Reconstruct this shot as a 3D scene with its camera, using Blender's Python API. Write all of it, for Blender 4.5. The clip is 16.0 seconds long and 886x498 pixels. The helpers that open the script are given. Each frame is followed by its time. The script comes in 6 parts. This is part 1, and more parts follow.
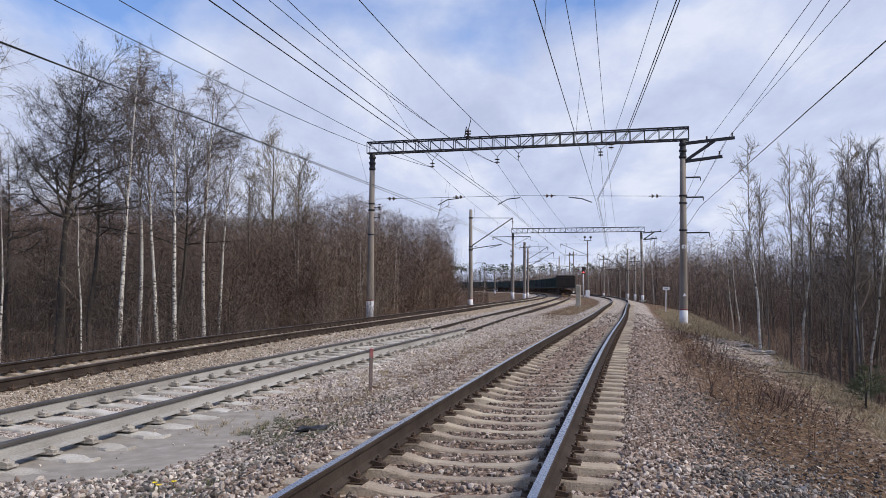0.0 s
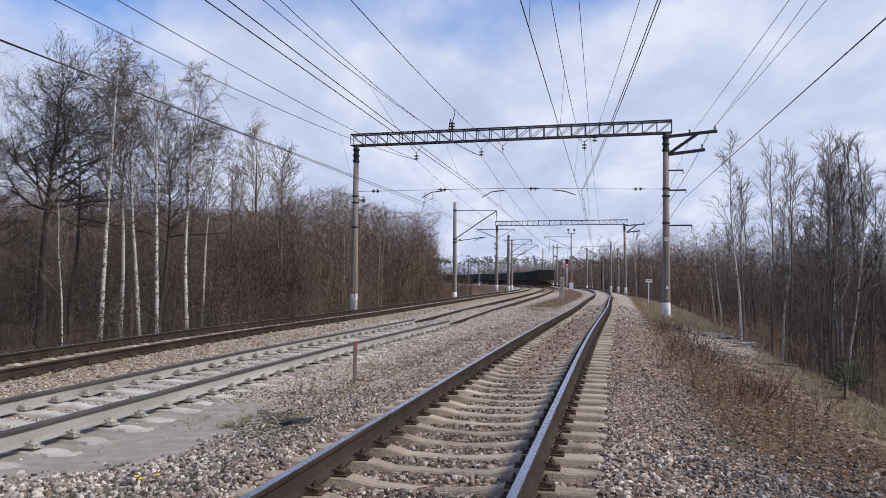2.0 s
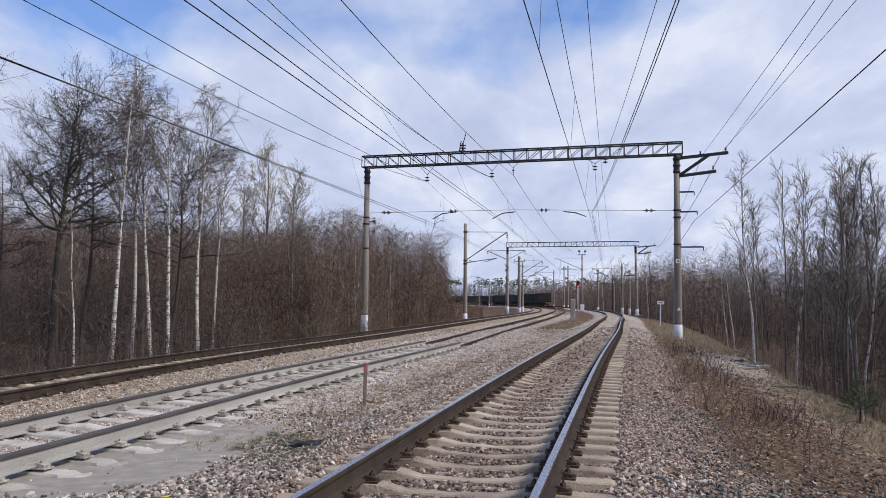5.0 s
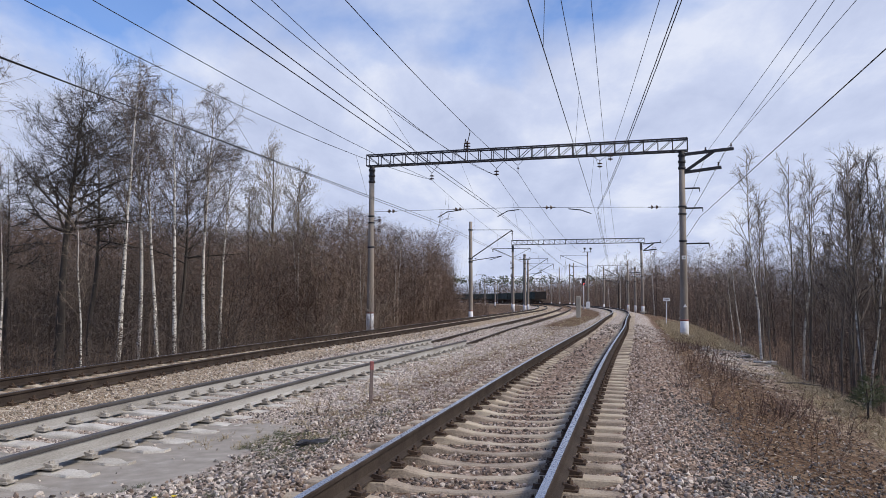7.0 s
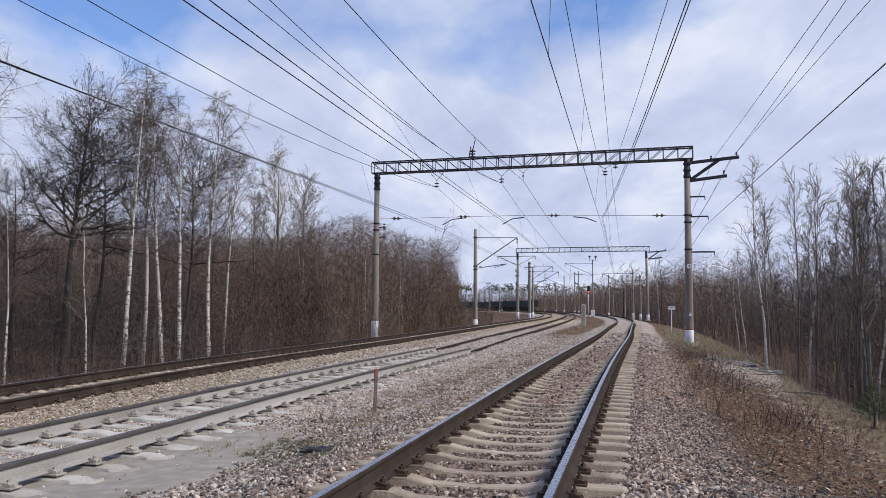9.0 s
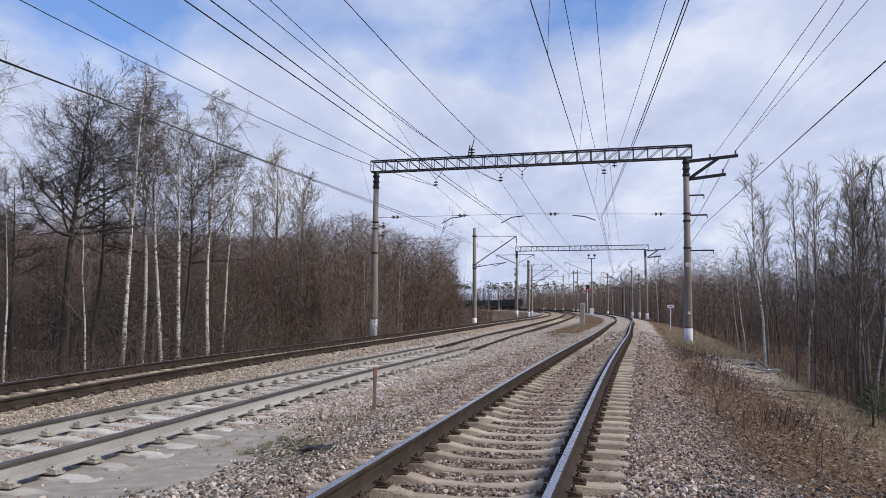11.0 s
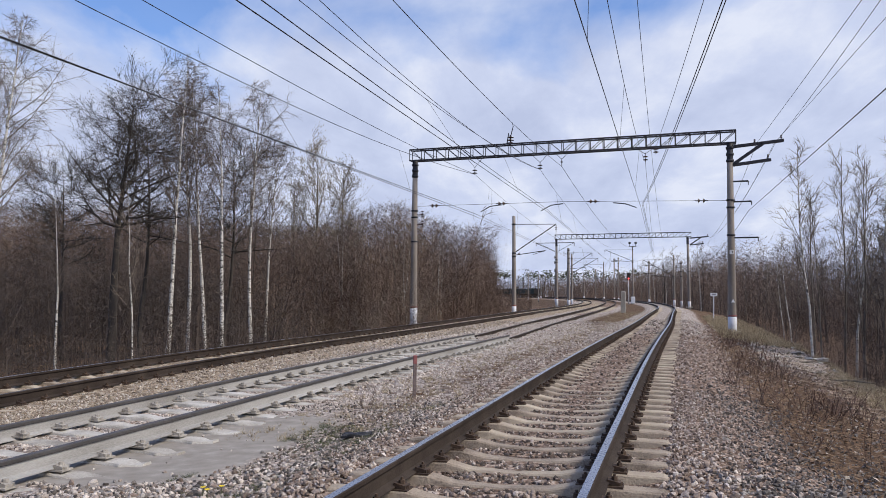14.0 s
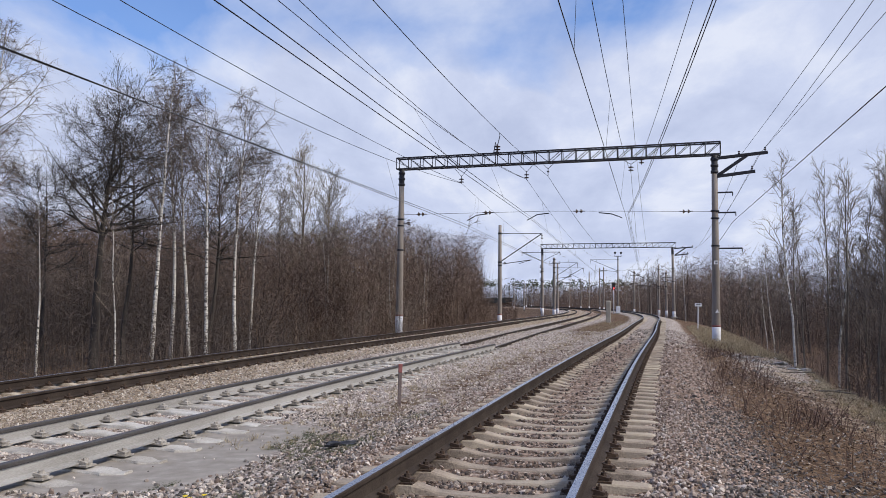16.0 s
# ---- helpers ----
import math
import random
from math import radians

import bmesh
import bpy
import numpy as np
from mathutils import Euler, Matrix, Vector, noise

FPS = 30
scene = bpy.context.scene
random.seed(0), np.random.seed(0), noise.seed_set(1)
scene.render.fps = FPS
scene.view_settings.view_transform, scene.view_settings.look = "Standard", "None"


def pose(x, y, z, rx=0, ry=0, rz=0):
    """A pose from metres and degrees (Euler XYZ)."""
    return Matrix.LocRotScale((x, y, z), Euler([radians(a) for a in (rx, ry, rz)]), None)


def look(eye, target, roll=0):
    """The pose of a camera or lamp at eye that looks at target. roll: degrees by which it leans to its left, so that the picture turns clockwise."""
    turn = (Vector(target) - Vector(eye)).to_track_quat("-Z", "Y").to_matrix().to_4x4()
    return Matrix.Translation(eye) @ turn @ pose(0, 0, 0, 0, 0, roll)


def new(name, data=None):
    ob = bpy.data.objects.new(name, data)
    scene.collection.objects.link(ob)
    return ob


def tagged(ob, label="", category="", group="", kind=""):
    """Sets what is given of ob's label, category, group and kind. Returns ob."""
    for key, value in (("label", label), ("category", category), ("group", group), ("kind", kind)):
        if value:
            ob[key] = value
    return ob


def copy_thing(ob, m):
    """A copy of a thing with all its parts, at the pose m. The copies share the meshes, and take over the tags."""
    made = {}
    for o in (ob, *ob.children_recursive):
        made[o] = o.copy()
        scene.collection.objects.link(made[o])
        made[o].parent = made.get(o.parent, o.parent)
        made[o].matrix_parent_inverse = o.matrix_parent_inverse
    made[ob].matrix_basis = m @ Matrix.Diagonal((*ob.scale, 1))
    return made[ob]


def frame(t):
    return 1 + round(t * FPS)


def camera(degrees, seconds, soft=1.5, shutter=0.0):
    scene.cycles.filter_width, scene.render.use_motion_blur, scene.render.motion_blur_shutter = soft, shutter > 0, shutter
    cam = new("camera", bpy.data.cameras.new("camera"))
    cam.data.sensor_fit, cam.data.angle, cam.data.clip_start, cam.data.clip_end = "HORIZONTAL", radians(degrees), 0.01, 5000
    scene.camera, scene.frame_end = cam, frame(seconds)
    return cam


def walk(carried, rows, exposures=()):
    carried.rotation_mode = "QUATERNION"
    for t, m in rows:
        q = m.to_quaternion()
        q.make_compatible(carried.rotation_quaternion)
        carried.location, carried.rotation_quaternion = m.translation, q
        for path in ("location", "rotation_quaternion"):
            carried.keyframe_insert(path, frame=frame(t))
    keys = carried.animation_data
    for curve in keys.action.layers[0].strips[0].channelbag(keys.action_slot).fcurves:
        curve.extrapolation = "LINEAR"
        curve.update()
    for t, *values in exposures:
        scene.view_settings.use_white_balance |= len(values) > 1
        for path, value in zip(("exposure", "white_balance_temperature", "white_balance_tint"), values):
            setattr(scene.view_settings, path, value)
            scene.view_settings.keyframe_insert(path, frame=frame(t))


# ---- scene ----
cam = camera(59.0, 16.0, soft=0.5)
EYE = (0.0, 0.0, 1.33)


def held(yaw, pitch, roll):
    """The pose of the hand-held camera: degrees to the left, upwards, and of lean."""
    return pose(*EYE, 90 + pitch, 0, yaw) @ pose(0, 0, 0, 0, 0, roll)


TURNS = [
    (0, 0.000, 2.770, 0.300),
    (0.5, -0.138, 2.443, 0.213),
    (1, -0.574, 2.121, 0.203),
    (1.5, -0.901, 2.039, 0.104),
    (2, -1.167, 2.232, 0.267),
    (2.5, -1.256, 2.648, 0.383),
    (3, -1.361, 2.958, 0.404),
    (3.5, -1.324, 3.182, 0.476),
    (4, -1.053, 3.397, 0.391),
    (4.5, -0.756, 3.714, 0.348),
    (5, -0.385, 3.793, 0.368),
    (7.5, 0.010, 3.646, -0.031),
    (8, -0.132, 3.828, 0.099),
    (8.5, -0.039, 4.068, 0.163),
    (9, 0.351, 4.210, 0.234),
    (11.5, 0.276, 4.008, 0.211),
    (12, 1.098, 3.794, 0.254),
    (12.5, 1.890, 3.641, 0.131),
    (13, 2.688, 3.491, 0.045),
    (13.5, 3.072, 3.365, -0.018),
    (14, 3.154, 3.255, 0.134),
    (14.5, 2.825, 3.390, 0.303),
    (15, 2.508, 3.512, 0.362),
    (15.5, 2.346, 3.737, 0.381),
    (16, 2.140, 3.888, 0.487),
]
walk(cam, [(t, held(a, b, c)) for t, a, b, c in TURNS])

# ---- sky and sun ----
SUN_AZ, SUN_EL = radians(112), radians(44)
world = bpy.data.worlds.new("sky")
scene.world = world
world.use_nodes = True


def build_sky():
    nt = world.node_tree
    nt.nodes.clear()
    N, L = nt.nodes.new, nt.links.new
    out, bg = N("ShaderNodeOutputWorld"), N("ShaderNodeBackground")
    sky = N("ShaderNodeTexSky")
    sky.sky_type, sky.sun_disc = "NISHITA", False
    sky.sun_elevation, sky.sun_rotation = SUN_EL, SUN_AZ
    sky.air_density, sky.dust_density, sky.ozone_density = 1.0, 0.6, 1.6
    tc, sep = N("ShaderNodeTexCoord"), N("ShaderNodeSeparateXYZ")
    L(tc.outputs["Generated"], sep.inputs[0])
    # clouds lie on a flat layer: the way's x and y over its height
    up = N("ShaderNodeMath"); up.operation = "ADD"; up.inputs[1].default_value = 0.22
    L(sep.outputs["Z"], up.inputs[0])
    div = []
    for axis in ("X", "Y"):
        d = N("ShaderNodeMath"); d.operation = "DIVIDE"
        L(sep.outputs[axis], d.inputs[0]); L(up.outputs[0], d.inputs[1]); div.append(d)
    com = N("ShaderNodeCombineXYZ")
    L(div[0].outputs[0], com.inputs[0]); L(div[1].outputs[0], com.inputs[1])

    def cloud(scale, detail, rough, shift, stretch=(1, 1, 1)):
        m = N("ShaderNodeMapping"); m.inputs["Location"].default_value = shift; m.inputs["Scale"].default_value = stretch
        L(com.outputs[0], m.inputs[0])
        n = N("ShaderNodeTexNoise"); n.inputs["Scale"].default_value = scale
        n.inputs["Detail"].default_value, n.inputs["Roughness"].default_value = detail, rough
        n.inputs["Distortion"].default_value = 0.25
        L(m.outputs[0], n.inputs["Vector"])
        return n

    def ramp(src, stops):
        r = N("ShaderNodeValToRGB")
        while len(r.color_ramp.elements) < len(stops):
            r.color_ramp.elements.new(0.5)
        for e, (p, c) in zip(r.color_ramp.elements, stops):
            e.position, e.color = p, (*c, 1)
        L(src, r.inputs[0])
        return r

    big = cloud(1.15, 7, 0.55, CLOUD_SHIFT, (1.0, 0.8, 1))
    fine = cloud(3.2, 8, 0.6, (3.1, 7.7, 0), (1, 0.55, 1))
    # open sky towards the left of the way ahead, closed cloud to the right
    lean = N("ShaderNodeMath"); lean.operation = "MULTIPLY_ADD"
    L(div[0].outputs[0], lean.inputs[0]); lean.inputs[1].default_value = 0.12
    L(big.outputs["Fac"], lean.inputs[2])
    # towards the horizon the cloud closes
    low = N("ShaderNodeMapRange"); low.inputs[1].default_value, low.inputs[2].default_value = 0.16, 0.34
    low.inputs[3].default_value, low.inputs[4].default_value = 0.34, -0.05
    L(sep.outputs["Z"], low.inputs[0])
    both = N("ShaderNodeMath"); both.operation = "ADD"
    L(lean.outputs[0], both.inputs[0]); L(low.outputs[0], both.inputs[1])
    cover = ramp(both.outputs[0], [(0.38, (0.08,) * 3), (0.46, (0.5,) * 3), (0.56, (1,) * 3)])
    body = ramp(fine.outputs["Fac"], [(0.32, (0.53, 0.60, 0.82)), (0.5, (0.635, 0.705, 0.92)), (0.66, (0.80, 0.85, 1.0))])
    tint = N("ShaderNodeMix"); tint.data_type = "RGBA"; tint.blend_type = "MULTIPLY"
    tint.inputs[0].default_value = 1.0
    sc = N("ShaderNodeVectorMath"); sc.operation = "SCALE"; sc.inputs[3].default_value = 0.14
    L(sky.outputs[0], tint.inputs[6]); tint.inputs[7].default_value = (0.78, 1.0, 1.38, 1)
    L(tint.outputs[2], sc.inputs[0])
    mix = N("ShaderNodeMix"); mix.data_type = "RGBA"
    L(cover.outputs[0], mix.inputs[0]); L(sc.outputs[0], mix.inputs[6]); L(body.outputs[0], mix.inputs[7])
    L(mix.outputs[2], bg.inputs[0])
    bg.inputs[1].default_value = SKY_STRENGTH
    L(bg.outputs[0], out.inputs[0])


CLOUD_SHIFT, SKY_STRENGTH = (0.4, 1.3, 0), 0.95
build_sky()
sun = new("sun", bpy.data.lights.new("sun", "SUN"))
sun.data.energy, sun.data.angle, sun.data.color = 3.4, radians(7), (1.0, 0.92, 0.80)
sun.matrix_world = look((0, 0, 0), (-math.sin(SUN_AZ) * math.cos(SUN_EL), -math.cos(SUN_AZ) * math.cos(SUN_EL), -math.sin(SUN_EL)))
scene.view_settings.exposure = 0.0

# ---- materials ----


def material(name, stops, scale=6.0, rough=(0.7, 0.95), metal=0.0, bump=0.3, bump_scale=40.0, fine=0.35, space="Object", stretch=(1, 1, 1), per=0.0, tone=""):
    """Colour from a noise ramp at one scale, broken by a finer one; roughness and relief follow. per: how far single pieces differ. tone: island or object."""
    m = bpy.data.materials.new(name)
    m.use_nodes = True
    nt = m.node_tree
    N, L = nt.nodes.new, nt.links.new
    b = nt.nodes["Principled BSDF"]
    tc, mp = N("ShaderNodeTexCoord"), N("ShaderNodeMapping")
    mp.inputs["Scale"].default_value = stretch
    if space == "World":
        L(N("ShaderNodeNewGeometry").outputs["Position"], mp.inputs[0])
    else:
        L(tc.outputs[space], mp.inputs[0])
    a, c = N("ShaderNodeTexNoise"), N("ShaderNodeTexNoise")
    a.inputs["Scale"].default_value, a.inputs["Detail"].default_value = scale, 6
    c.inputs["Scale"].default_value, c.inputs["Detail"].default_value = bump_scale, 5
    L(mp.outputs[0], a.inputs["Vector"]); L(mp.outputs[0], c.inputs["Vector"])
    mx = N("ShaderNodeMix"); mx.inputs[0].default_value = fine
    L(a.outputs["Fac"], mx.inputs[2]); L(c.outputs["Fac"], mx.inputs[3])
    fac = mx.outputs[0]
    if per:
        if tone == "island":
            rnd = N("ShaderNodeNewGeometry").outputs["Random Per Island"]
        else:
            rnd = N("ShaderNodeObjectInfo").outputs["Random"]
        ad = N("ShaderNodeMath"); ad.operation = "MULTIPLY_ADD"
        L(rnd, ad.inputs[0]); ad.inputs[1].default_value = per
        sb = N("ShaderNodeMath"); sb.operation = "SUBTRACT"; sb.inputs[1].default_value = per / 2
        L(fac, sb.inputs[0]); L(sb.outputs[0], ad.inputs[2])
        fac = ad.outputs[0]
    r = N("ShaderNodeValToRGB")
    while len(r.color_ramp.elements) < len(stops):
        r.color_ramp.elements.new(0.5)
    for e, (p, col) in zip(r.color_ramp.elements, stops):
        e.position, e.color = p, (*col, 1)
    L(fac, r.inputs[0]); L(r.outputs[0], b.inputs["Base Color"])
    mr = N("ShaderNodeMapRange"); mr.inputs[3].default_value, mr.inputs[4].default_value = rough
    L(c.outputs["Fac"], mr.inputs[0]); L(mr.outputs[0], b.inputs["Roughness"])
    b.inputs["Metallic"].default_value = metal
    if bump:
        bp = N("ShaderNodeBump"); bp.inputs["Strength"].default_value, bp.inputs["Distance"].default_value = bump, 0.02
        L(c.outputs["Fac"], bp.inputs["Height"]); L(bp.outputs[0], b.inputs["Normal"])
    return m


def glow(name, colour, strength):
    m = material(name, [(0.3, colour), (0.7, colour)])
    b = m.node_tree.nodes["Principled BSDF"]
    b.inputs["Emission Color"].default_value, b.inputs["Emission Strength"].default_value = (*colour, 1), strength
    return m


CONCRETE = material("concrete", [(0.3, (0.24, 0.215, 0.175)), (0.5, (0.36, 0.33, 0.275)), (0.7, (0.47, 0.44, 0.38))], 2.5, bump=0.35, bump_scale=60, stretch=(1, 1, 0.35))
POLE = material("pole_concrete", [(0.3, (0.16, 0.135, 0.11)), (0.5, (0.24, 0.205, 0.175)), (0.7, (0.33, 0.29, 0.255))], 1.6, bump=0.25, bump_scale=30, stretch=(1, 1, 0.25))
WHITE = material("white_paint", [(0.3, (0.55, 0.55, 0.55)), (0.5, (0.74, 0.74, 0.76)), (0.7, (0.82, 0.82, 0.83))], 3, bump=0.15)
SLEEPER = material("sleeper_concrete", [(0.28, (0.15, 0.115, 0.085)), (0.45, (0.34, 0.275, 0.21)), (0.62, (0.45, 0.375, 0.28)), (0.8, (0.57, 0.49, 0.385))], 3.0, bump=0.5, bump_scale=55, per=0.22, tone="object", space="World")
DUSTY = material("dusty_sleeper_concrete", [(0.28, (0.20, 0.175, 0.145)), (0.5, (0.42, 0.385, 0.335)), (0.75, (0.64, 0.61, 0.56))], 3.0, bump=0.5, bump_scale=50, per=0.2, tone="object", space="World")
WOOD = material("weathered_timber", [(0.3, (0.12, 0.10, 0.08)), (0.5, (0.24, 0.205, 0.165)), (0.7, (0.36, 0.32, 0.27))], 8, bump=0.6, bump_scale=60, stretch=(3, 0.2, 3), per=0.2, tone="object")
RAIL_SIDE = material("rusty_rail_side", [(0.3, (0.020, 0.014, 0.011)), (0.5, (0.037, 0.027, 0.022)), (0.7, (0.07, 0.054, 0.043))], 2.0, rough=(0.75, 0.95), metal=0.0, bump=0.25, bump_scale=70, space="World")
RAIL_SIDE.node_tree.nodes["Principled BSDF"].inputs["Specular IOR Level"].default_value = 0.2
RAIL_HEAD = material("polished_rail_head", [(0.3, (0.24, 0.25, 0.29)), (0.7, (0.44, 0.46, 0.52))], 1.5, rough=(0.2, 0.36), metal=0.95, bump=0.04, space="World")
DUST_IRON = material("dusty_iron", [(0.3, (0.16, 0.14, 0.12)), (0.5, (0.33, 0.30, 0.26)), (0.7, (0.50, 0.465, 0.42))], 9, bump=0.3, space="World")
RAIL_PALE = material("dusty_rail_side", [(0.3, (0.19, 0.176, 0.16)), (0.5, (0.325, 0.312, 0.296)), (0.7, (0.45, 0.436, 0.42))], 1.2, rough=(0.7, 0.95), bump=0.2, bump_scale=60, space="World", stretch=(0.4, 0.4, 2))
RAIL_DULL = material("dull_rail_head", [(0.3, (0.035, 0.03, 0.028)), (0.6, (0.085, 0.078, 0.075))], 1.5, rough=(0.5, 0.7), metal=0.1, bump=0.05, space="World")
STEEL = material("painted_steel", [(0.3, (0.014, 0.014, 0.018)), (0.7, (0.038, 0.036, 0.042))], 4, rough=(0.55, 0.8), metal=0.0, bump=0.1)
RUST = material("dark_rusty_steel", [(0.3, (0.03, 0.02, 0.016)), (0.5, (0.075, 0.048, 0.033)), (0.7, (0.14, 0.09, 0.055))], 14, rough=(0.6, 0.9), metal=0.3, bump=0.3, space="World")
WIRE = material("wire_copper_dark", [(0.3, (0.03, 0.03, 0.035)), (0.7, (0.06, 0.058, 0.06))], 3, rough=(0.45, 0.6), metal=0.5, bump=0.0)
GLASSY = material("porcelain_brown", [(0.3, (0.035, 0.02, 0.016)), (0.7, (0.07, 0.04, 0.03))], 3, rough=(0.15, 0.3), bump=0.0)

# ---- helpers for building ----


def part(name, bm, mat, parent=None, label=""):
    """Links a bmesh as one mesh object under a thing or a part."""
    me = bpy.data.meshes.new(name)
    bm.to_mesh(me)
    bm.free()
    for m in (mat if isinstance(mat, (list, tuple)) else [mat]):
        me.materials.append(m)
    ob = new(name, me)
    if parent:
        ob.parent = parent
    return tagged(ob, label)


def mesh_np(name, verts, faces, mats, parent=None, mat_index=None, smooth=False):
    """A mesh from arrays: faces all of one size."""
    verts, faces = np.asarray(verts, np.float32), np.asarray(faces, np.int32)
    me = bpy.data.meshes.new(name)
    n, k = faces.shape
    me.vertices.add(len(verts)); me.vertices.foreach_set("co", verts.ravel())
    me.loops.add(n * k); me.loops.foreach_set("vertex_index", faces.ravel())
    me.polygons.add(n)
    me.polygons.foreach_set("loop_start", np.arange(0, n * k, k, dtype=np.int32))
    if mat_index is not None:
        me.polygons.foreach_set("material_index", np.asarray(mat_index, np.int32))
    me.polygons.foreach_set("use_smooth", np.full(n, bool(smooth)))
    for m in (mats if isinstance(mats, (list, tuple)) else [mats]):
        me.materials.append(m)
    me.update(calc_edges=True)
    me.validate()
    ob = new(name, me)
    if parent:
        ob.parent = parent
    return ob


def box(bm, m, sx, sy, sz, bevel=0.0):
    """A box of that size centred on the pose m, its edges bevelled."""
    r = bmesh.ops.create_cube(bm, size=1, matrix=m @ Matrix.Diagonal((sx, sy, sz, 1)))
    if bevel:
        es = list({e for v in r["verts"] for e in v.link_edges})
        bmesh.ops.bevel(bm, geom=es, offset=bevel, segments=1, affect="EDGES")


def rod(bm, a, b, r, r2=None, n=6):
    """A round bar from a to b."""
    a, b = Vector(a), Vector(b)
    m = Matrix.Translation((a + b) / 2) @ (b - a).to_track_quat("Z", "Y").to_matrix().to_4x4()
    bmesh.ops.create_cone(bm, cap_ends=True, segments=n, radius1=r, radius2=r if r2 is None else r2, depth=(b - a).length, matrix=m)


def bar(bm, a, b, w, h):
    """A flat or angle bar of rectangular section from a to b."""
    a, b = Vector(a), Vector(b)
    m = Matrix.Translation((a + b) / 2) @ (b - a).to_track_quat("Z", "Y").to_matrix().to_4x4()
    box(bm, m, w, h, (b - a).length)


def lathe(bm, rings, n=16, at=(0, 0, 0)):
    """A turned body from (radius, height) rings, closed at both ends."""
    loops = [[bm.verts.new((at[0] + r * math.cos(k * math.tau / n), at[1] + r * math.sin(k * math.tau / n), at[2] + z)) for k in range(n)] for r, z in rings]
    for p, q in zip(loops, loops[1:]):
        for k in range(n):
            f = bm.faces.new((p[k], p[(k + 1) % n], q[(k + 1) % n], q[k]))
            f.smooth = True
    bm.faces.new(loops[0][::-1]); bm.faces.new(loops[-1])


def spline(knots):
    """A smooth function through (y, x) knots: a natural cubic spline, straight beyond its ends."""
    ys, xs = np.array([k[0] for k in knots], float), np.array([k[1] for k in knots], float)
    n, h = len(ys), np.diff(ys)
    A, r = np.eye(n), np.zeros(n)
    for i in range(1, n - 1):
        A[i, i - 1:i + 2] = h[i - 1], 2 * (h[i - 1] + h[i]), h[i]
        r[i] = 6 * ((xs[i + 1] - xs[i]) / h[i] - (xs[i] - xs[i - 1]) / h[i - 1])
    c = np.linalg.solve(A, r)

    def f(y):
        y = np.asarray(y, float)
        i = np.clip(np.searchsorted(ys, y) - 1, 0, n - 2)
        q = np.clip(y, ys[0], ys[-1])
        a, b = ys[i + 1] - q, q - ys[i]
        v = c[i] * a ** 3 / (6 * h[i]) + c[i + 1] * b ** 3 / (6 * h[i]) + (xs[i] / h[i] - c[i] * h[i] / 6) * a + (xs[i + 1] / h[i] - c[i + 1] * h[i] / 6) * b
        s0, s1 = (xs[1] - xs[0]) / h[0], (xs[-1] - xs[-2]) / h[-1]
        return v + np.minimum(y - ys[0], 0) * s0 + np.maximum(y - ys[-1], 0) * s1
    return f


# ---- the three tracks: how far right of the camera their middles run, by the distance ahead ----
near_line = spline([(-8, -3.3), (3, -0.72), (9, 0.71), (16, 2.395), (26, 4.90), (38, 7.95), (55, 12.05), (80, 18.1), (110, 23.6), (145, 27.8), (190, 31.6), (240, 32.8), (290, 29), (340, 21), (400, 6)])
panel_line = spline([(-8, -8.0), (3, -5.8), (9, -4.52), (16, -3.02), (22, -1.55), (29, 0.22)])
mid_line = spline([(10, -4.4), (29, 0.0), (43, 2.75), (55, 5.4), (75, 9.9), (110, 17), (139, 21.8), (164, 25), (201, 27.6), (251, 27.5), (289, 23.9), (314, 20.7), (340, 16), (400, 0)])
far_line = spline([(-8, -10.2), (3, -9.0), (9, -8.25), (12.5, -7.83), (18, -7.05), (24.5, -5.85), (32, -4.12), (42.8, -1.75), (58.6, 1.6), (80, 6.3), (110, 12.8), (139, 17.6), (164, 20.8), (201, 23.5), (251, 23.2), (289, 19.5), (340, 11), (400, -5)])
NEAR_Z, PANEL_Z, MID_Z, FAR_Z = 0.0, -0.13, -0.30, -0.12


def mid_z(y):
    """The middle track's rail level climbs to that of the others."""
    return MID_Z + 0.28 * np.clip((np.asarray(y, float) - 45) / 70, 0, 1)


def blend(x, pts):
    return np.interp(x, [p[0] for p in pts], [p[1] for p in pts])


def wave(x, y, s, seed=0):
    """Slow unevenness of the ground."""
    return (np.sin(x * 1.3 * s + seed) * np.cos(y * 1.1 * s + 2 * seed) + np.sin((x + y) * 0.7 * s + 3 * seed) + 0.5 * np.sin((x * 2.1 - y * 1.7) * s + seed)) / 2.5


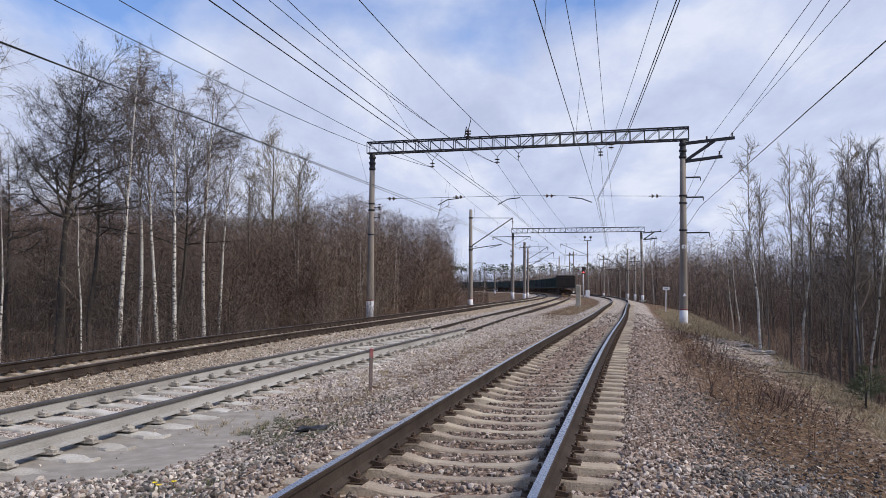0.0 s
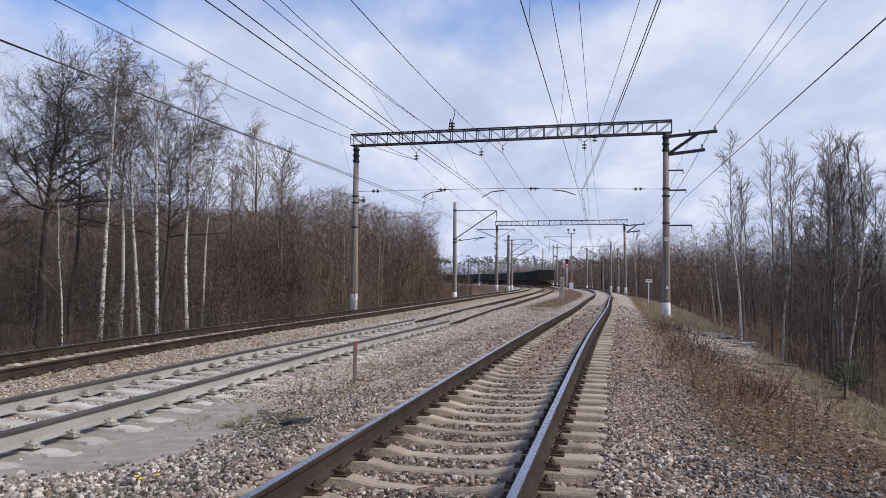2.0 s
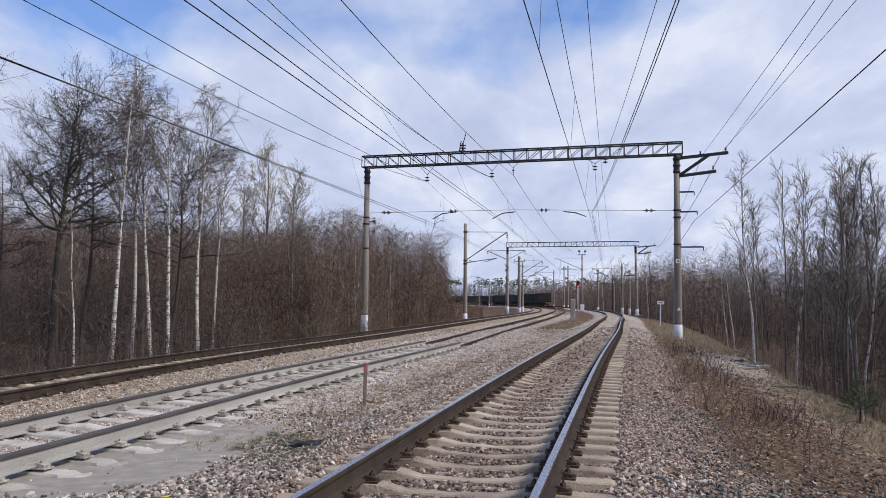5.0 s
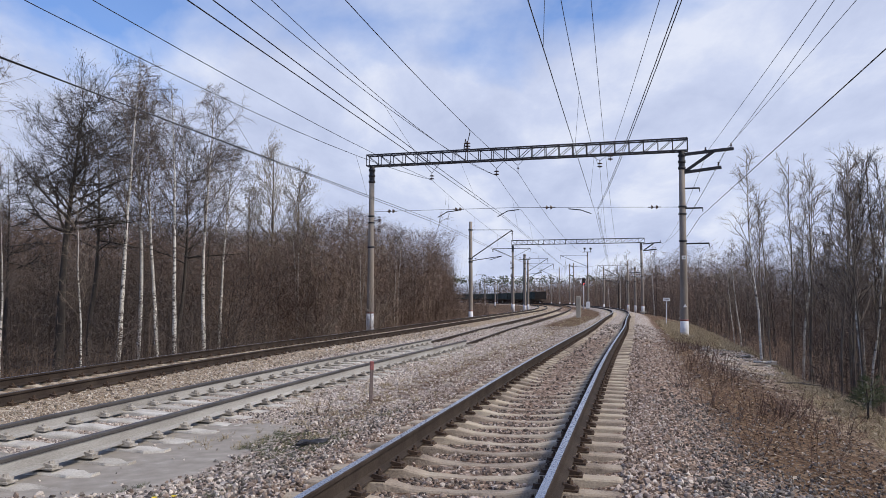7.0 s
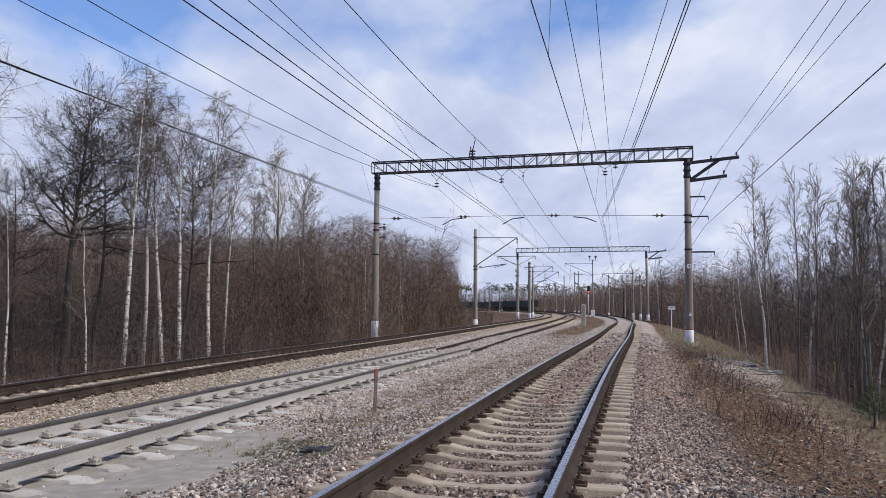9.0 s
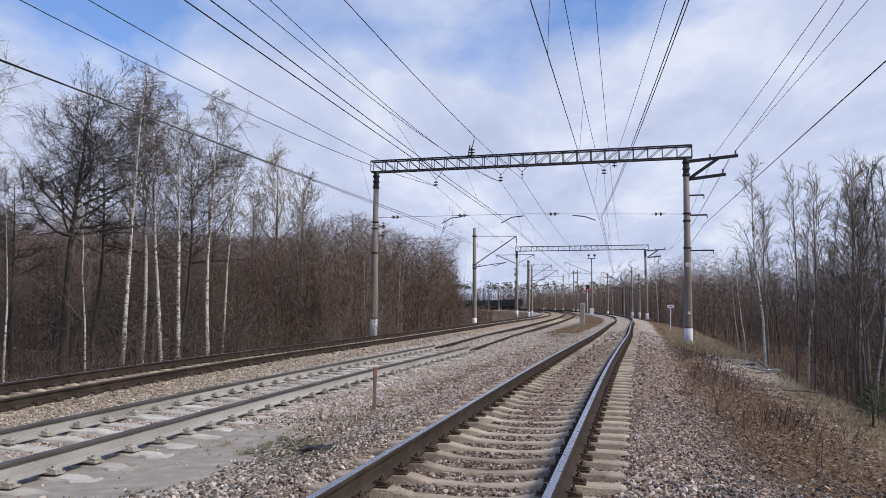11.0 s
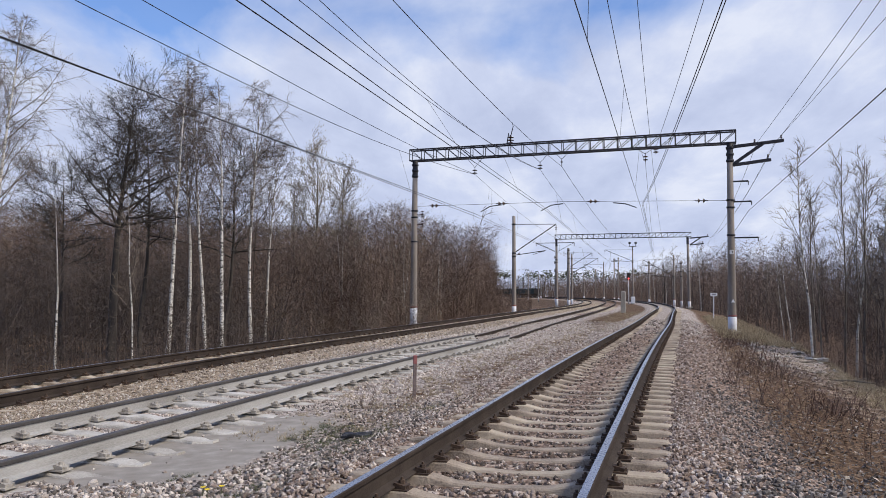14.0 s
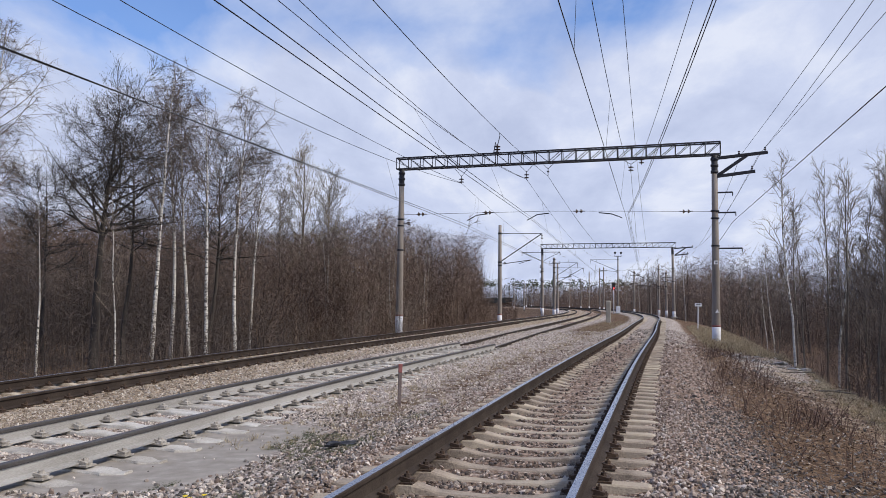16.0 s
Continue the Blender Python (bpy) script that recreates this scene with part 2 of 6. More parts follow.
def ground_z(x, y):
    """Height of the ballast, the shoulders and the slopes at each side."""
    x, y = np.asarray(x, float), np.asarray(y, float)
    yy = np.clip(y, -40, 420)
    u = (x - near_line(yy)) * 0.973
    f = (x - far_line(yy)) * 0.973
    right = blend(u, [(-2.2, -0.34), (-1.75, -0.25), (-1.36, -0.215), (-1.18, -0.275), (1.18, -0.275), (1.36, -0.21), (1.75, -0.235), (2.1, -0.32), (3.2, -0.58), (4.3, -0.8), (6.1, -1.02), (8.5, -2.6), (12, -4.0), (40, -4.6), (900, -4.6)])
    left = blend(f, [(-900, -2.6), (-40, -2.6), (-8, -2.4), (-3.0, -0.6), (-1.8, -0.40), (1.5, -0.36), (2.2, -0.39)])
    k = np.clip((u + 2.2) / 0.01, 0, 1)
    m = (x - mid_line(yy)) * 0.973
    panel = (x - panel_line(np.minimum(yy, 29))) * 0.973
    middle = -0.355 - 0.022 * np.exp(-(panel / 2.0) ** 4) * np.clip((30 - yy) / 2, 0, 1) - 0.08 * np.exp(-(m / 2.0) ** 2) * np.clip((yy - 27) / 6, 0, 1)
    kl = np.clip((2.2 - f) / 0.6, 0, 1)
    z = np.where(u > -2.2, right, np.minimum(middle * (1 - kl) + left * kl, 0))
    amp = np.clip((np.abs(u) - 1.6) / 2, 0, 1)
    z = z + 0.045 * np.exp(-(u / 0.55) ** 4) * np.clip((y - 5) / 14, 0.3, 1)
    return z + 0.025 * amp * wave(x, y, 1.0) + 0.12 * np.clip((u - 3) / 4, 0, 1) * wave(x, y, 0.45, 2) + np.where(f < -4, 0.25, 0) * wave(x, y, 0.3, 5)


def ground_material():
    m = bpy.data.materials.new("gravel_soil_grass")
    m.use_nodes = True
    nt = m.node_tree
    N, L = nt.nodes.new, nt.links.new
    b = nt.nodes["Principled BSDF"]
    pos = N("ShaderNodeNewGeometry").outputs["Position"]

    def noise_at(scale, detail=5):
        n = N("ShaderNodeTexNoise"); n.inputs["Scale"].default_value, n.inputs["Detail"].default_value = scale, detail
        L(pos, n.inputs["Vector"])
        return n.outputs["Fac"]

    def ramp(src, stops):
        r = N("ShaderNodeValToRGB")
        while len(r.color_ramp.elements) < len(stops):
            r.color_ramp.elements.new(0.5)
        for e, (p, c) in zip(r.color_ramp.elements, stops):
            e.position, e.color = p, (*c, 1)
        L(src, r.inputs[0])
        return r.outputs[0]

    def mix(fac, a, c):
        x = N("ShaderNodeMix"); x.data_type = "RGBA"
        L(fac, x.inputs[0]); L(a, x.inputs[6]); L(c, x.inputs[7])
        return x.outputs[2]

    def weight(name, scale):
        """A zone's weight with a ragged edge."""
        a = N("ShaderNodeAttribute"); a.attribute_name = name
        s = N("ShaderNodeMath"); s.operation = "ADD"
        L(a.outputs["Fac"], s.inputs[0]); L(noise_at(scale, 7), s.inputs[1])
        r = N("ShaderNodeMapRange"); r.inputs[1].default_value, r.inputs[2].default_value = 0.85, 1.12
        L(s.outputs[0], r.inputs[0])
        return r.outputs[0]

    sandy = weight("sand", 2.5)
    vo = N("ShaderNodeTexVoronoi"); vo.inputs["Scale"].default_value = 17
    vo.inputs["Randomness"].default_value = 1.0
    L(pos, vo.inputs["Vector"])
    sep = N("ShaderNodeSeparateColor"); L(vo.outputs["Color"], sep.inputs[0])
    cell = sep.outputs[0]
    # painted shade between stones: colour darkens away from each cell's middle
    gap_shade = ramp(vo.outputs["Distance"], [(0.25, (1, 1, 1)), (0.62, (0.42, 0.38, 0.35))])
    gravel = ramp(cell, [(0.0, (0.161, 0.105, 0.077)), (0.35, (0.332, 0.235, 0.178)), (0.7, (0.476, 0.355, 0.278)), (1.0, (0.685, 0.56, 0.470))])
    pale = ramp(cell, [(0.0, (0.428, 0.36, 0.312)), (0.5, (0.599, 0.52, 0.461)), (1.0, (0.792, 0.71, 0.643))])
    ochre = ramp(cell, [(0.0, (0.34, 0.25, 0.16)), (0.5, (0.54, 0.43, 0.31)), (1.0, (0.70, 0.61, 0.49))])
    mottled = noise_at(5, 8)
    sand = ramp(mottled, [(0.3, (0.25, 0.222, 0.19)), (0.6, (0.325, 0.292, 0.255)), (0.8, (0.42, 0.38, 0.335))])
    soil = ramp(noise_at(9, 9), [(0.28, (0.040, 0.023, 0.014)), (0.45, (0.108, 0.064, 0.038)), (0.6, (0.195, 0.125, 0.076)), (0.75, (0.33, 0.25, 0.16))])
    col = mix(weight("pale", 1.3), gravel, pale)
    col = mix(weight("ochre", 2.0), col, ochre)
    # multiply the painted gap shade into the gravel colours
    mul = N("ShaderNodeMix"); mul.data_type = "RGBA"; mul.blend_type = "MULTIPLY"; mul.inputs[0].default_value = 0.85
    L(col, mul.inputs[6]); L(gap_shade, mul.inputs[7])
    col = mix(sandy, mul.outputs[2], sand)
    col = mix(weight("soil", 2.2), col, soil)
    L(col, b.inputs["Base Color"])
    b.inputs["Roughness"].default_value = 0.95
    b.inputs["Specular IOR Level"].default_value = 0.15
    hgt = N("ShaderNodeMath"); hgt.operation = "MULTIPLY_ADD"; hgt.inputs[1].default_value = -0.6
    L(vo.outputs["Distance"], hgt.inputs[0]); L(noise_at(45), hgt.inputs[2])
    bp = N("ShaderNodeBump"); bp.inputs["Distance"].default_value = 0.05
    firm = N("ShaderNodeMapRange"); firm.inputs[3].default_value, firm.inputs[4].default_value = 0.9, 0.12
    L(sandy, firm.inputs[0]); L(firm.outputs[0], bp.inputs["Strength"])
    L(hgt.outputs[0], bp.inputs["Height"]); L(bp.outputs[0], b.inputs["Normal"])
    return m


GROUND = ground_material()


def rubble_patch(u, y):
    """The pale heap of crushed stone tipped at the edge of the shoulder."""
    return np.exp(-((u - 5.2) / 1.4) ** 2) * np.exp(-((y - 28.5) / 6.5) ** 2)


def zones(x, y):
    """How much of each cover lies at a place."""
    yy = np.clip(y, -40, 420)
    u, m, f = (x - near_line(yy)) * 0.973, (x - mid_line(yy)) * 0.973, (x - far_line(yy)) * 0.973
    near_panel = np.where(yy < 29, (x - panel_line(yy)) * 0.973, m)
    pale = 1.1 * np.exp(-((near_panel - 0.4) / 3.0) ** 2) * np.clip((110 - y) / 40, 0, 1) + 0.25 * np.exp(-((u - 1.7) / 0.5) ** 2) * np.clip((15 - y) / 5, 0, 1)
    dump = rubble_patch(u, y)
    pale = pale + 0.8 * dump + 0.7 * np.clip((y - 22) / 20, 0, 1) * (u > -13) * np.clip((2.8 - u) / 0.5, 0, 1) * np.clip((240 - y) / 80, 0, 1)
    pale = pale * (1 - 0.8 * np.exp(-(m / 1.4) ** 2) * np.clip((y - 50) / 15, 0, 1))
    ochre = 0.85 * np.exp(-((f - 1.6) / 0.9) ** 2) + 0.7 * np.exp(-(f / 1.6) ** 2)
    sand = 1.2 * np.exp(-((near_panel - 1.45) / 0.9) ** 4) * np.clip((11.8 - y) / 2.0, 0, 1) * np.clip((y - 6.6) / 0.6, 0, 1) + 0.4 * np.exp(-(near_panel / 0.8) ** 4) * np.clip((13 - y) / 3, 0, 1)
    mid = 0.55 * np.exp(-((u + 2.7) / 0.7) ** 2) * np.clip((y - 4) / 6, 0.5, 1) + 0.75 * np.exp(-((u + 3.6) / 1.3) ** 2) * np.clip((y - 38) / 12, 0, 1)
    mid = mid * (1 - np.clip(sand * 1.2, 0, 1))
    soil = np.maximum.reduce([np.clip((u - 1.9 - 0.8 * np.clip((9 - y) / 3, 0, 1)) / 1.2, 0, 1) * 0.88 * (1 - 0.95 * dump), np.clip((-2.2 - f) / 1.0, 0, 1), mid, np.clip((y - 200) / 100, 0, 1) * (np.abs(m) > 7)])
    edge = np.exp(-((u - 5.0) / 1.0) ** 2) * np.clip((y - 8) / 3, 0, 1) * np.clip((60 - y) / 10, 0, 1)
    ochre, soil = ochre + 0.55 * edge, soil * (1 - 0.45 * edge * (u > 0))
    return {"pale": pale, "ochre": ochre, "sand": sand, "soil": soil}


def build_ground():
    ys = np.unique(np.round(np.concatenate([np.arange(-260, -10, 25), np.arange(-10, 3, 1.0), np.arange(3, 22, 0.22), np.arange(22, 50, 0.6), np.arange(50, 130, 2.0), np.arange(130, 440, 8.0), np.arange(460, 1900, 120)]), 3))
    us = np.unique(np.round(np.concatenate([np.arange(-1400, -60, 110), np.arange(-60, -18, 3.0), np.arange(-18, -9, 0.5), np.arange(-9, 5, 0.22), np.arange(5, 14, 0.5), np.arange(14, 60, 4.0), np.arange(60, 1500, 110)]), 3))
    Y, U = np.meshgrid(ys, us, indexing="ij")
    X = near_line(np.clip(Y, -40, 420)) + U
    Z = ground_z(X, Y)
    a, b = Y.shape
    idx = np.arange(a * b).reshape(a, b)
    faces = np.stack([idx[:-1, :-1], idx[:-1, 1:], idx[1:, 1:], idx[1:, :-1]], -1).reshape(-1, 4)
    ob = mesh_np("ground", np.stack([X, Y, Z], -1).reshape(-1, 3), faces, GROUND, smooth=True)
    for name, w in zones(X.ravel(), Y.ravel()).items():
        at = ob.data.attributes.new(name, "FLOAT", "POINT")
        at.data.foreach_set("value", np.asarray(w, np.float32))
    return tagged(ob, "railway embankment of grey-brown gravel, pale dust and dry soil", "ground", kind="structure")


ground = build_ground()

# ---- tracks ----
RAIL_SECTION = [(-0.075, -0.18), (0.075, -0.18), (0.075, -0.168), (0.014, -0.145), (0.010, -0.05), (0.036, -0.036), (0.0375, -0.008), (0.030, 0.0), (-0.030, 0.0), (-0.0375, -0.008), (-0.036, -0.036), (-0.010, -0.05), (-0.014, -0.145), (-0.075, -0.168)]


def heading(line, y):
    return math.atan2(float(line(y + 0.5) - line(y - 0.5)), 1.0)


def rail(parent, line, level, offset, y0, y1, side_mat, head_mat, label, head_faces=(7,)):
    ys = [y0]
    while ys[-1] < y1:
        ys.append(min(y1, ys[-1] + (0.8 if ys[-1] < 60 else 4.0)))
    n, verts = len(RAIL_SECTION), []
    for y in ys:
        h = heading(line, y)
        c, s = math.cos(h), math.sin(h)
        x = float(line(y))
        for a, b in RAIL_SECTION:
            verts.append((x + (offset + a) * c, y - (offset + a) * s, float(level(y)) + b))
    faces, mats = [], []
    for i in range(len(ys) - 1):
        for k in range(n):
            faces.append((i * n + k, i * n + (k + 1) % n, (i + 1) * n + (k + 1) % n, (i + 1) * n + k))
            mats.append(1 if k in head_faces else 0)
    # end caps, as a strip of quads across the section
    for base in (0, (len(ys) - 1) * n):
        for p, q, r, s in ((0, 1, 2, 13), (13, 2, 3, 12), (12, 3, 4, 11), (11, 4, 5, 10), (10, 5, 6, 9), (9, 6, 7, 8)):
            faces.append((base + p, base + q, base + r, base + s)); mats.append(0)
    ob = mesh_np("rail", verts, faces, [side_mat, head_mat], parent, mats)
    bm = bmesh.new(); bm.from_mesh(ob.data); bmesh.ops.recalc_face_normals(bm, faces=bm.faces); bm.to_mesh(ob.data); bm.free()
    return tagged(ob, label)


def sleeper_mesh(name, mat, rough_seed=0):
    """A concrete sleeper: rail seats stand high, its middle dips, its sides slope."""
    rng = random.Random(rough_seed)
    chip = 0.006
    st = [(-1.35, -0.225, 0.08), (-1.28, -0.205, 0.088), (-0.62, -0.19, 0.088), (-0.40, -0.235, 0.075), (0, -0.255, 0.07), (0.40, -0.235, 0.075), (0.62, -0.19, 0.088), (1.28, -0.205, 0.088), (1.35, -0.225, 0.08)]
    if mat is DUSTY:
        # broken and heaped with dust: wide, uneven, with eaten-away edges
        chip = 0.02
        st = [(x + rng.uniform(-0.03, 0.03), -0.212 - 0.02 * math.cos(x * 2.2) ** 2 + rng.uniform(-0.012, 0.012), (0.12 if abs(x) < 1.3 else 0.08) + rng.uniform(-0.025, 0.025)) for x in (-1.37, -1.25, -1.05, -0.8, -0.6, -0.4, -0.2, 0, 0.2, 0.4, 0.6, 0.8, 1.05, 1.2, 1.3, 1.38)]
    verts, faces = [], []
    for i, (x, z, w) in enumerate(st):
        j = rng.uniform(-0.006, 0.006)
        a, c = rng.uniform(-chip, chip), rng.uniform(-chip, chip)
        verts += [(x, -w - 0.045 + a, -0.42), (x, -w + a, z - 0.012 + j - abs(a) * 0.5), (x, -w + 0.014 + a, z + j), (x, w - 0.014 + c, z + j + a * 0.4), (x, w + c, z - 0.012 + j - abs(c) * 0.5), (x, w + 0.045 + c, -0.42)]
    for i in range(len(st) - 1):
        for k in range(5):
            faces.append((i * 6 + k, (i + 1) * 6 + k, (i + 1) * 6 + k + 1, i * 6 + k + 1))
    for b in (0, (len(st) - 1) * 6):
        faces += [(b, b + 1, b + 4, b + 5), (b + 1, b + 2, b + 3, b + 4)]
    me = bpy.data.meshes.new(name)
    me.from_pydata(verts, [], faces)
    me.materials.append(mat)
    bm = bmesh.new(); bm.from_mesh(me); bmesh.ops.recalc_face_normals(bm, faces=bm.faces); bm.to_mesh(me); bm.free()
    return me


def fastening_mesh(name, mat):
    """A baseplate with a clip, bolt and nut at each side of the rail foot."""
    bm = bmesh.new()
    box(bm, pose(0, 0, -0.187), 0.37, 0.15, 0.016)
    for s in (-1, 1):
        box(bm, pose(s * 0.11, 0, -0.16, 0, s * 12, 0), 0.1, 0.1, 0.035)
        bmesh.ops.create_cone(bm, cap_ends=True, segments=6, radius1=0.028, radius2=0.026, depth=0.034, matrix=pose(s * 0.115, 0, -0.133))
        if mat is RUST:
            bmesh.ops.create_cone(bm, cap_ends=True, segments=5, radius1=0.013, radius2=0.012, depth=0.026, matrix=pose(s * 0.115, 0, -0.108))
        bmesh.ops.create_cone(bm, cap_ends=True, segments=6, radius1=0.022, radius2=0.02, depth=0.028, matrix=pose(s * 0.162, 0, -0.168))
    me = bpy.data.meshes.new(name)
    bm.to_mesh(me); bm.free()
    me.materials.append(mat)
    return me


SLEEPERS = {m.name: [sleeper_mesh("sleeper", m, k) for k in range(3)] for m in (SLEEPER, DUSTY)}
FASTENINGS = {m.name: fastening_mesh("rail_fastening", m) for m in (RUST, DUST_IRON)}


SLEEPERS_AT = []


def lay_sleepers(track, line, level, y0, y1, near_to, fast_to, mat, fast_mat, pitch=0.545, lean=0.0, sink=0.0, skip=0.0):
    """Sleepers as pieces up to near_to and as one joined mesh beyond it; fastenings on the nearest ones."""
    rng = random.Random(int(y0 * 7 + y1))
    y, far_v, far_f, fv, ff = y0, [], [], [], []
    fm = FASTENINGS[fast_mat.name]
    fco = np.array([v.co for v in fm.vertices]); ftri = [tuple(p.vertices) for p in fm.polygons if len(p.vertices) == 4]
    while y < y1:
        h = heading(line, y)
        me = SLEEPERS[mat.name][rng.randrange(3)]
        m = pose(float(line(y)), y, float(level(y)) - sink + rng.uniform(-0.008, 0.004), rng.uniform(-1, 1), lean, math.degrees(-h) + rng.uniform(-1.2, 1.2))
        if rng.random() >= skip:
            SLEEPERS_AT.append((float(line(y)), y, h))
            if y < near_to:
                ob = new("sleeper", me)
                ob.parent = track
                ob.matrix_basis = m
                if y < fast_to:
                    for s in (-0.795, 0.795):
                        fo = new("rail_fastening", fm)
                        fo.parent = ob
                        fo.matrix_basis = pose(s, 0, 0, 0, 0, rng.uniform(-2, 2))
                else:
                    for s in (-0.795, 0.795):
                        mm = np.array(m @ pose(s, 0, 0))
                        b = sum(len(q) for q in fv)
                        fv.append(fco @ mm[:3, :3].T + mm[:3, 3]); ff += [tuple(b + i for i in t) for t in ftri]
            else:
                mm = np.array(m)
                co = np.array([v.co for v in me.vertices]) @ mm[:3, :3].T + mm[:3, 3]
                b = sum(len(q) for q in far_v)
                far_v.append(co); far_f += [tuple(b + i for i in p.vertices) for p in me.polygons]
        y += pitch * math.cos(h) * rng.uniform(0.985, 1.015)
    if far_v:
        tagged(mesh_np("sleeper_row", np.concatenate(far_v), far_f, mat, track), kind="stuff")
    if fv:
        tagged(mesh_np("fastening_stretch", np.concatenate(fv), ff, fast_mat, track), kind="stuff")


def build_tracks():
    a = tagged(new("railway_track"), "curving main track with polished rails on worn concrete sleepers", "railway track", "tracks")
    cant = 0.018
    lv = lambda y: NEAR_Z
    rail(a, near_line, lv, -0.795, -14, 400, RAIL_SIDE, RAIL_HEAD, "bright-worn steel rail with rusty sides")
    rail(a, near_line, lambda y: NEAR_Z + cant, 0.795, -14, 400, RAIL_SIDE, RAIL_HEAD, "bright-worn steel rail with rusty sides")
    lay_sleepers(a, near_line, lv, -3, 110, 70, 34, SLEEPER, RUST)
    b = tagged(new("railway_track"), "dead-end track panel with dust-covered rails on pale sleepers", "railway track", "tracks")
    pl = lambda y: PANEL_Z
    rail(b, panel_line, lambda y: PANEL_Z - 0.03, -0.795, -10, 29.4, RAIL_PALE, RAIL_DULL, "pale dusty rail with a cut end", (4, 5, 6, 7, 8, 9, 10))
    rail(b, panel_line, pl, 0.795, -10, 28.3, RAIL_PALE, RAIL_DULL, "pale dusty rail with a cut end", (4, 5, 6, 7, 8, 9, 10))
    lay_sleepers(b, panel_line, lambda y: PANEL_Z + 0.005, -6, 28.6, 40, 24, DUSTY, DUST_IRON, pitch=0.62, lean=0.8)
    c = tagged(new("railway_track"), "older middle track with dark rails half sunk in ballast", "railway track", "tracks")
    rail(c, mid_line, mid_z, -0.795, 30.0, 400, RAIL_SIDE, RAIL_DULL, "dark rusty rail")
    rail(c, mid_line, mid_z, 0.795, 29.2, 400, RAIL_SIDE, RAIL_DULL, "dark rusty rail")
    lay_sleepers(c, mid_line, mid_z, 30, 100, 60, 0, SLEEPER, RUST, sink=0.02)
    d = tagged(new("railway_track"), "rusty main track on concrete sleepers in ochre ballast", "railway track", "tracks")
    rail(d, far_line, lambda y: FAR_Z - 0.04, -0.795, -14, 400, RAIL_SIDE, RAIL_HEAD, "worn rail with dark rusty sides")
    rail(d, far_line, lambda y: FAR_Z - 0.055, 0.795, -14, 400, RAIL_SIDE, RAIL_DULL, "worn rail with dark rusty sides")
    lay_sleepers(d, far_line, lambda y: FAR_Z - 0.045, 2, 110, 66, 0, SLEEPER, RUST, lean=0.3)


build_tracks()


# ---- catenary supports ----
RED = material("faded_red_paint", [(0.3, (0.22, 0.06, 0.055)), (0.7, (0.36, 0.15, 0.14))], 20, bump=0.1)
RUST_PALE = material("weathered_stake", [(0.3, (0.12, 0.085, 0.075)), (0.7, (0.22, 0.17, 0.155))], 20, bump=0.2)


def pole(name, x, y, z, top, r0=0.22, r1=0.15, white=0.9, label="", lean=(0, 0), category="pole"):
    """A tapered concrete mast with a white-painted foot and a dark strap above it."""
    e = tagged(new(name), label, category, "masts")
    e.matrix_basis = pose(x, y, z, lean[0], lean[1], 0)
    h = top - z
    bm = bmesh.new()
    lathe(bm, [(r0, -0.8), (r0, white), (r0 + (r1 - r0) * 0.5, h * 0.5), (r1, h), (r1 * 0.8, h + 0.02)], 18)
    part("shaft", bm, POLE, e)
    if white:
        bm = bmesh.new()
        lathe(bm, [(r0 + 0.006, -0.3), (r0 + 0.006, white), (r0 + 0.001, white + 0.004)], 18)
        part("painted_foot", bm, WHITE, e, "white-painted foot of the mast")
        bm = bmesh.new()
        lathe(bm, [(r0 + 0.004, white + 0.01), (r0 + 0.004, white + 0.09), (r0 - 0.004, white + 0.1)], 18)
        part("red_band", bm, RED, e, "thin faded red band")
    return e


def clamp(e, z, r, h=0.12):
    bm = bmesh.new()
    lathe(bm, [(r, z - h / 2), (r + 0.035, z - h / 2 + 0.01), (r + 0.035, z + h / 2 - 0.01), (r, z + h / 2)], 14)
    return part("clamp_band", bm, STEEL, e)


def truss(a, b, height=0.67, width=0.5, panels=24):
    """A lattice beam between two masts; a and b are the ends of its lower chord's middle line."""
    a, b = Vector(a), Vector(b)
    e = tagged(new("portal_beam"), "dark steel lattice beam spanning the tracks on two masts", "portal beam", "portal beams")
    along = (b - a).normalized()
    side = along.cross(Vector((0, 0, 1))).normalized() * width / 2
    up = Vector((0, 0, height))
    for off, name in ((side, "lower_chord"), (-side, "lower_chord"), (side + up, "upper_chord"), (-side + up, "upper_chord")):
        bm = bmesh.new(); bar(bm, a + off, b + off, 0.075, 0.075); part(name, bm, STEEL, e)
    step = (b - a) / panels
    for i in range(panels + 1):
        p = a + step * i
        bm = bmesh.new()
        for s in (side, -side):
            bar(bm, p + s, p + s + up, 0.045, 0.045)
        bar(bm, p + side, p - side, 0.04, 0.04); bar(bm, p + side + up, p - side + up, 0.04, 0.04)
        part("lattice_post", bm, STEEL, e)
        if i < panels:
            bm = bmesh.new()
            q = p + step
            for s in (side, -side):
                if i < panels / 2:
                    bar(bm, p + s + up, q + s, 0.045, 0.03)
                else:
                    bar(bm, p + s, q + s + up, 0.045, 0.03)
            bar(bm, p + side, q - side, 0.03, 0.03)
            part("diagonal_brace", bm, STEEL, e)
    return e


P1L, P1R = (-4.45, 48.0), (13.2, 43.0)
P2L, P2R = (10.7, 119.8), (29.3, 115.0)
BEAM1, BEAM2 = 9.52, 9.62


def insulator(bm, p, n=3, r=0.085, pitch=0.13):
    for k in range(n):
        lathe(bm, [(0.03, -0.05), (r, -0.035), (r * 0.9, 0.0), (0.03, 0.03)], 10, (p[0], p[1], p[2] - k * pitch))


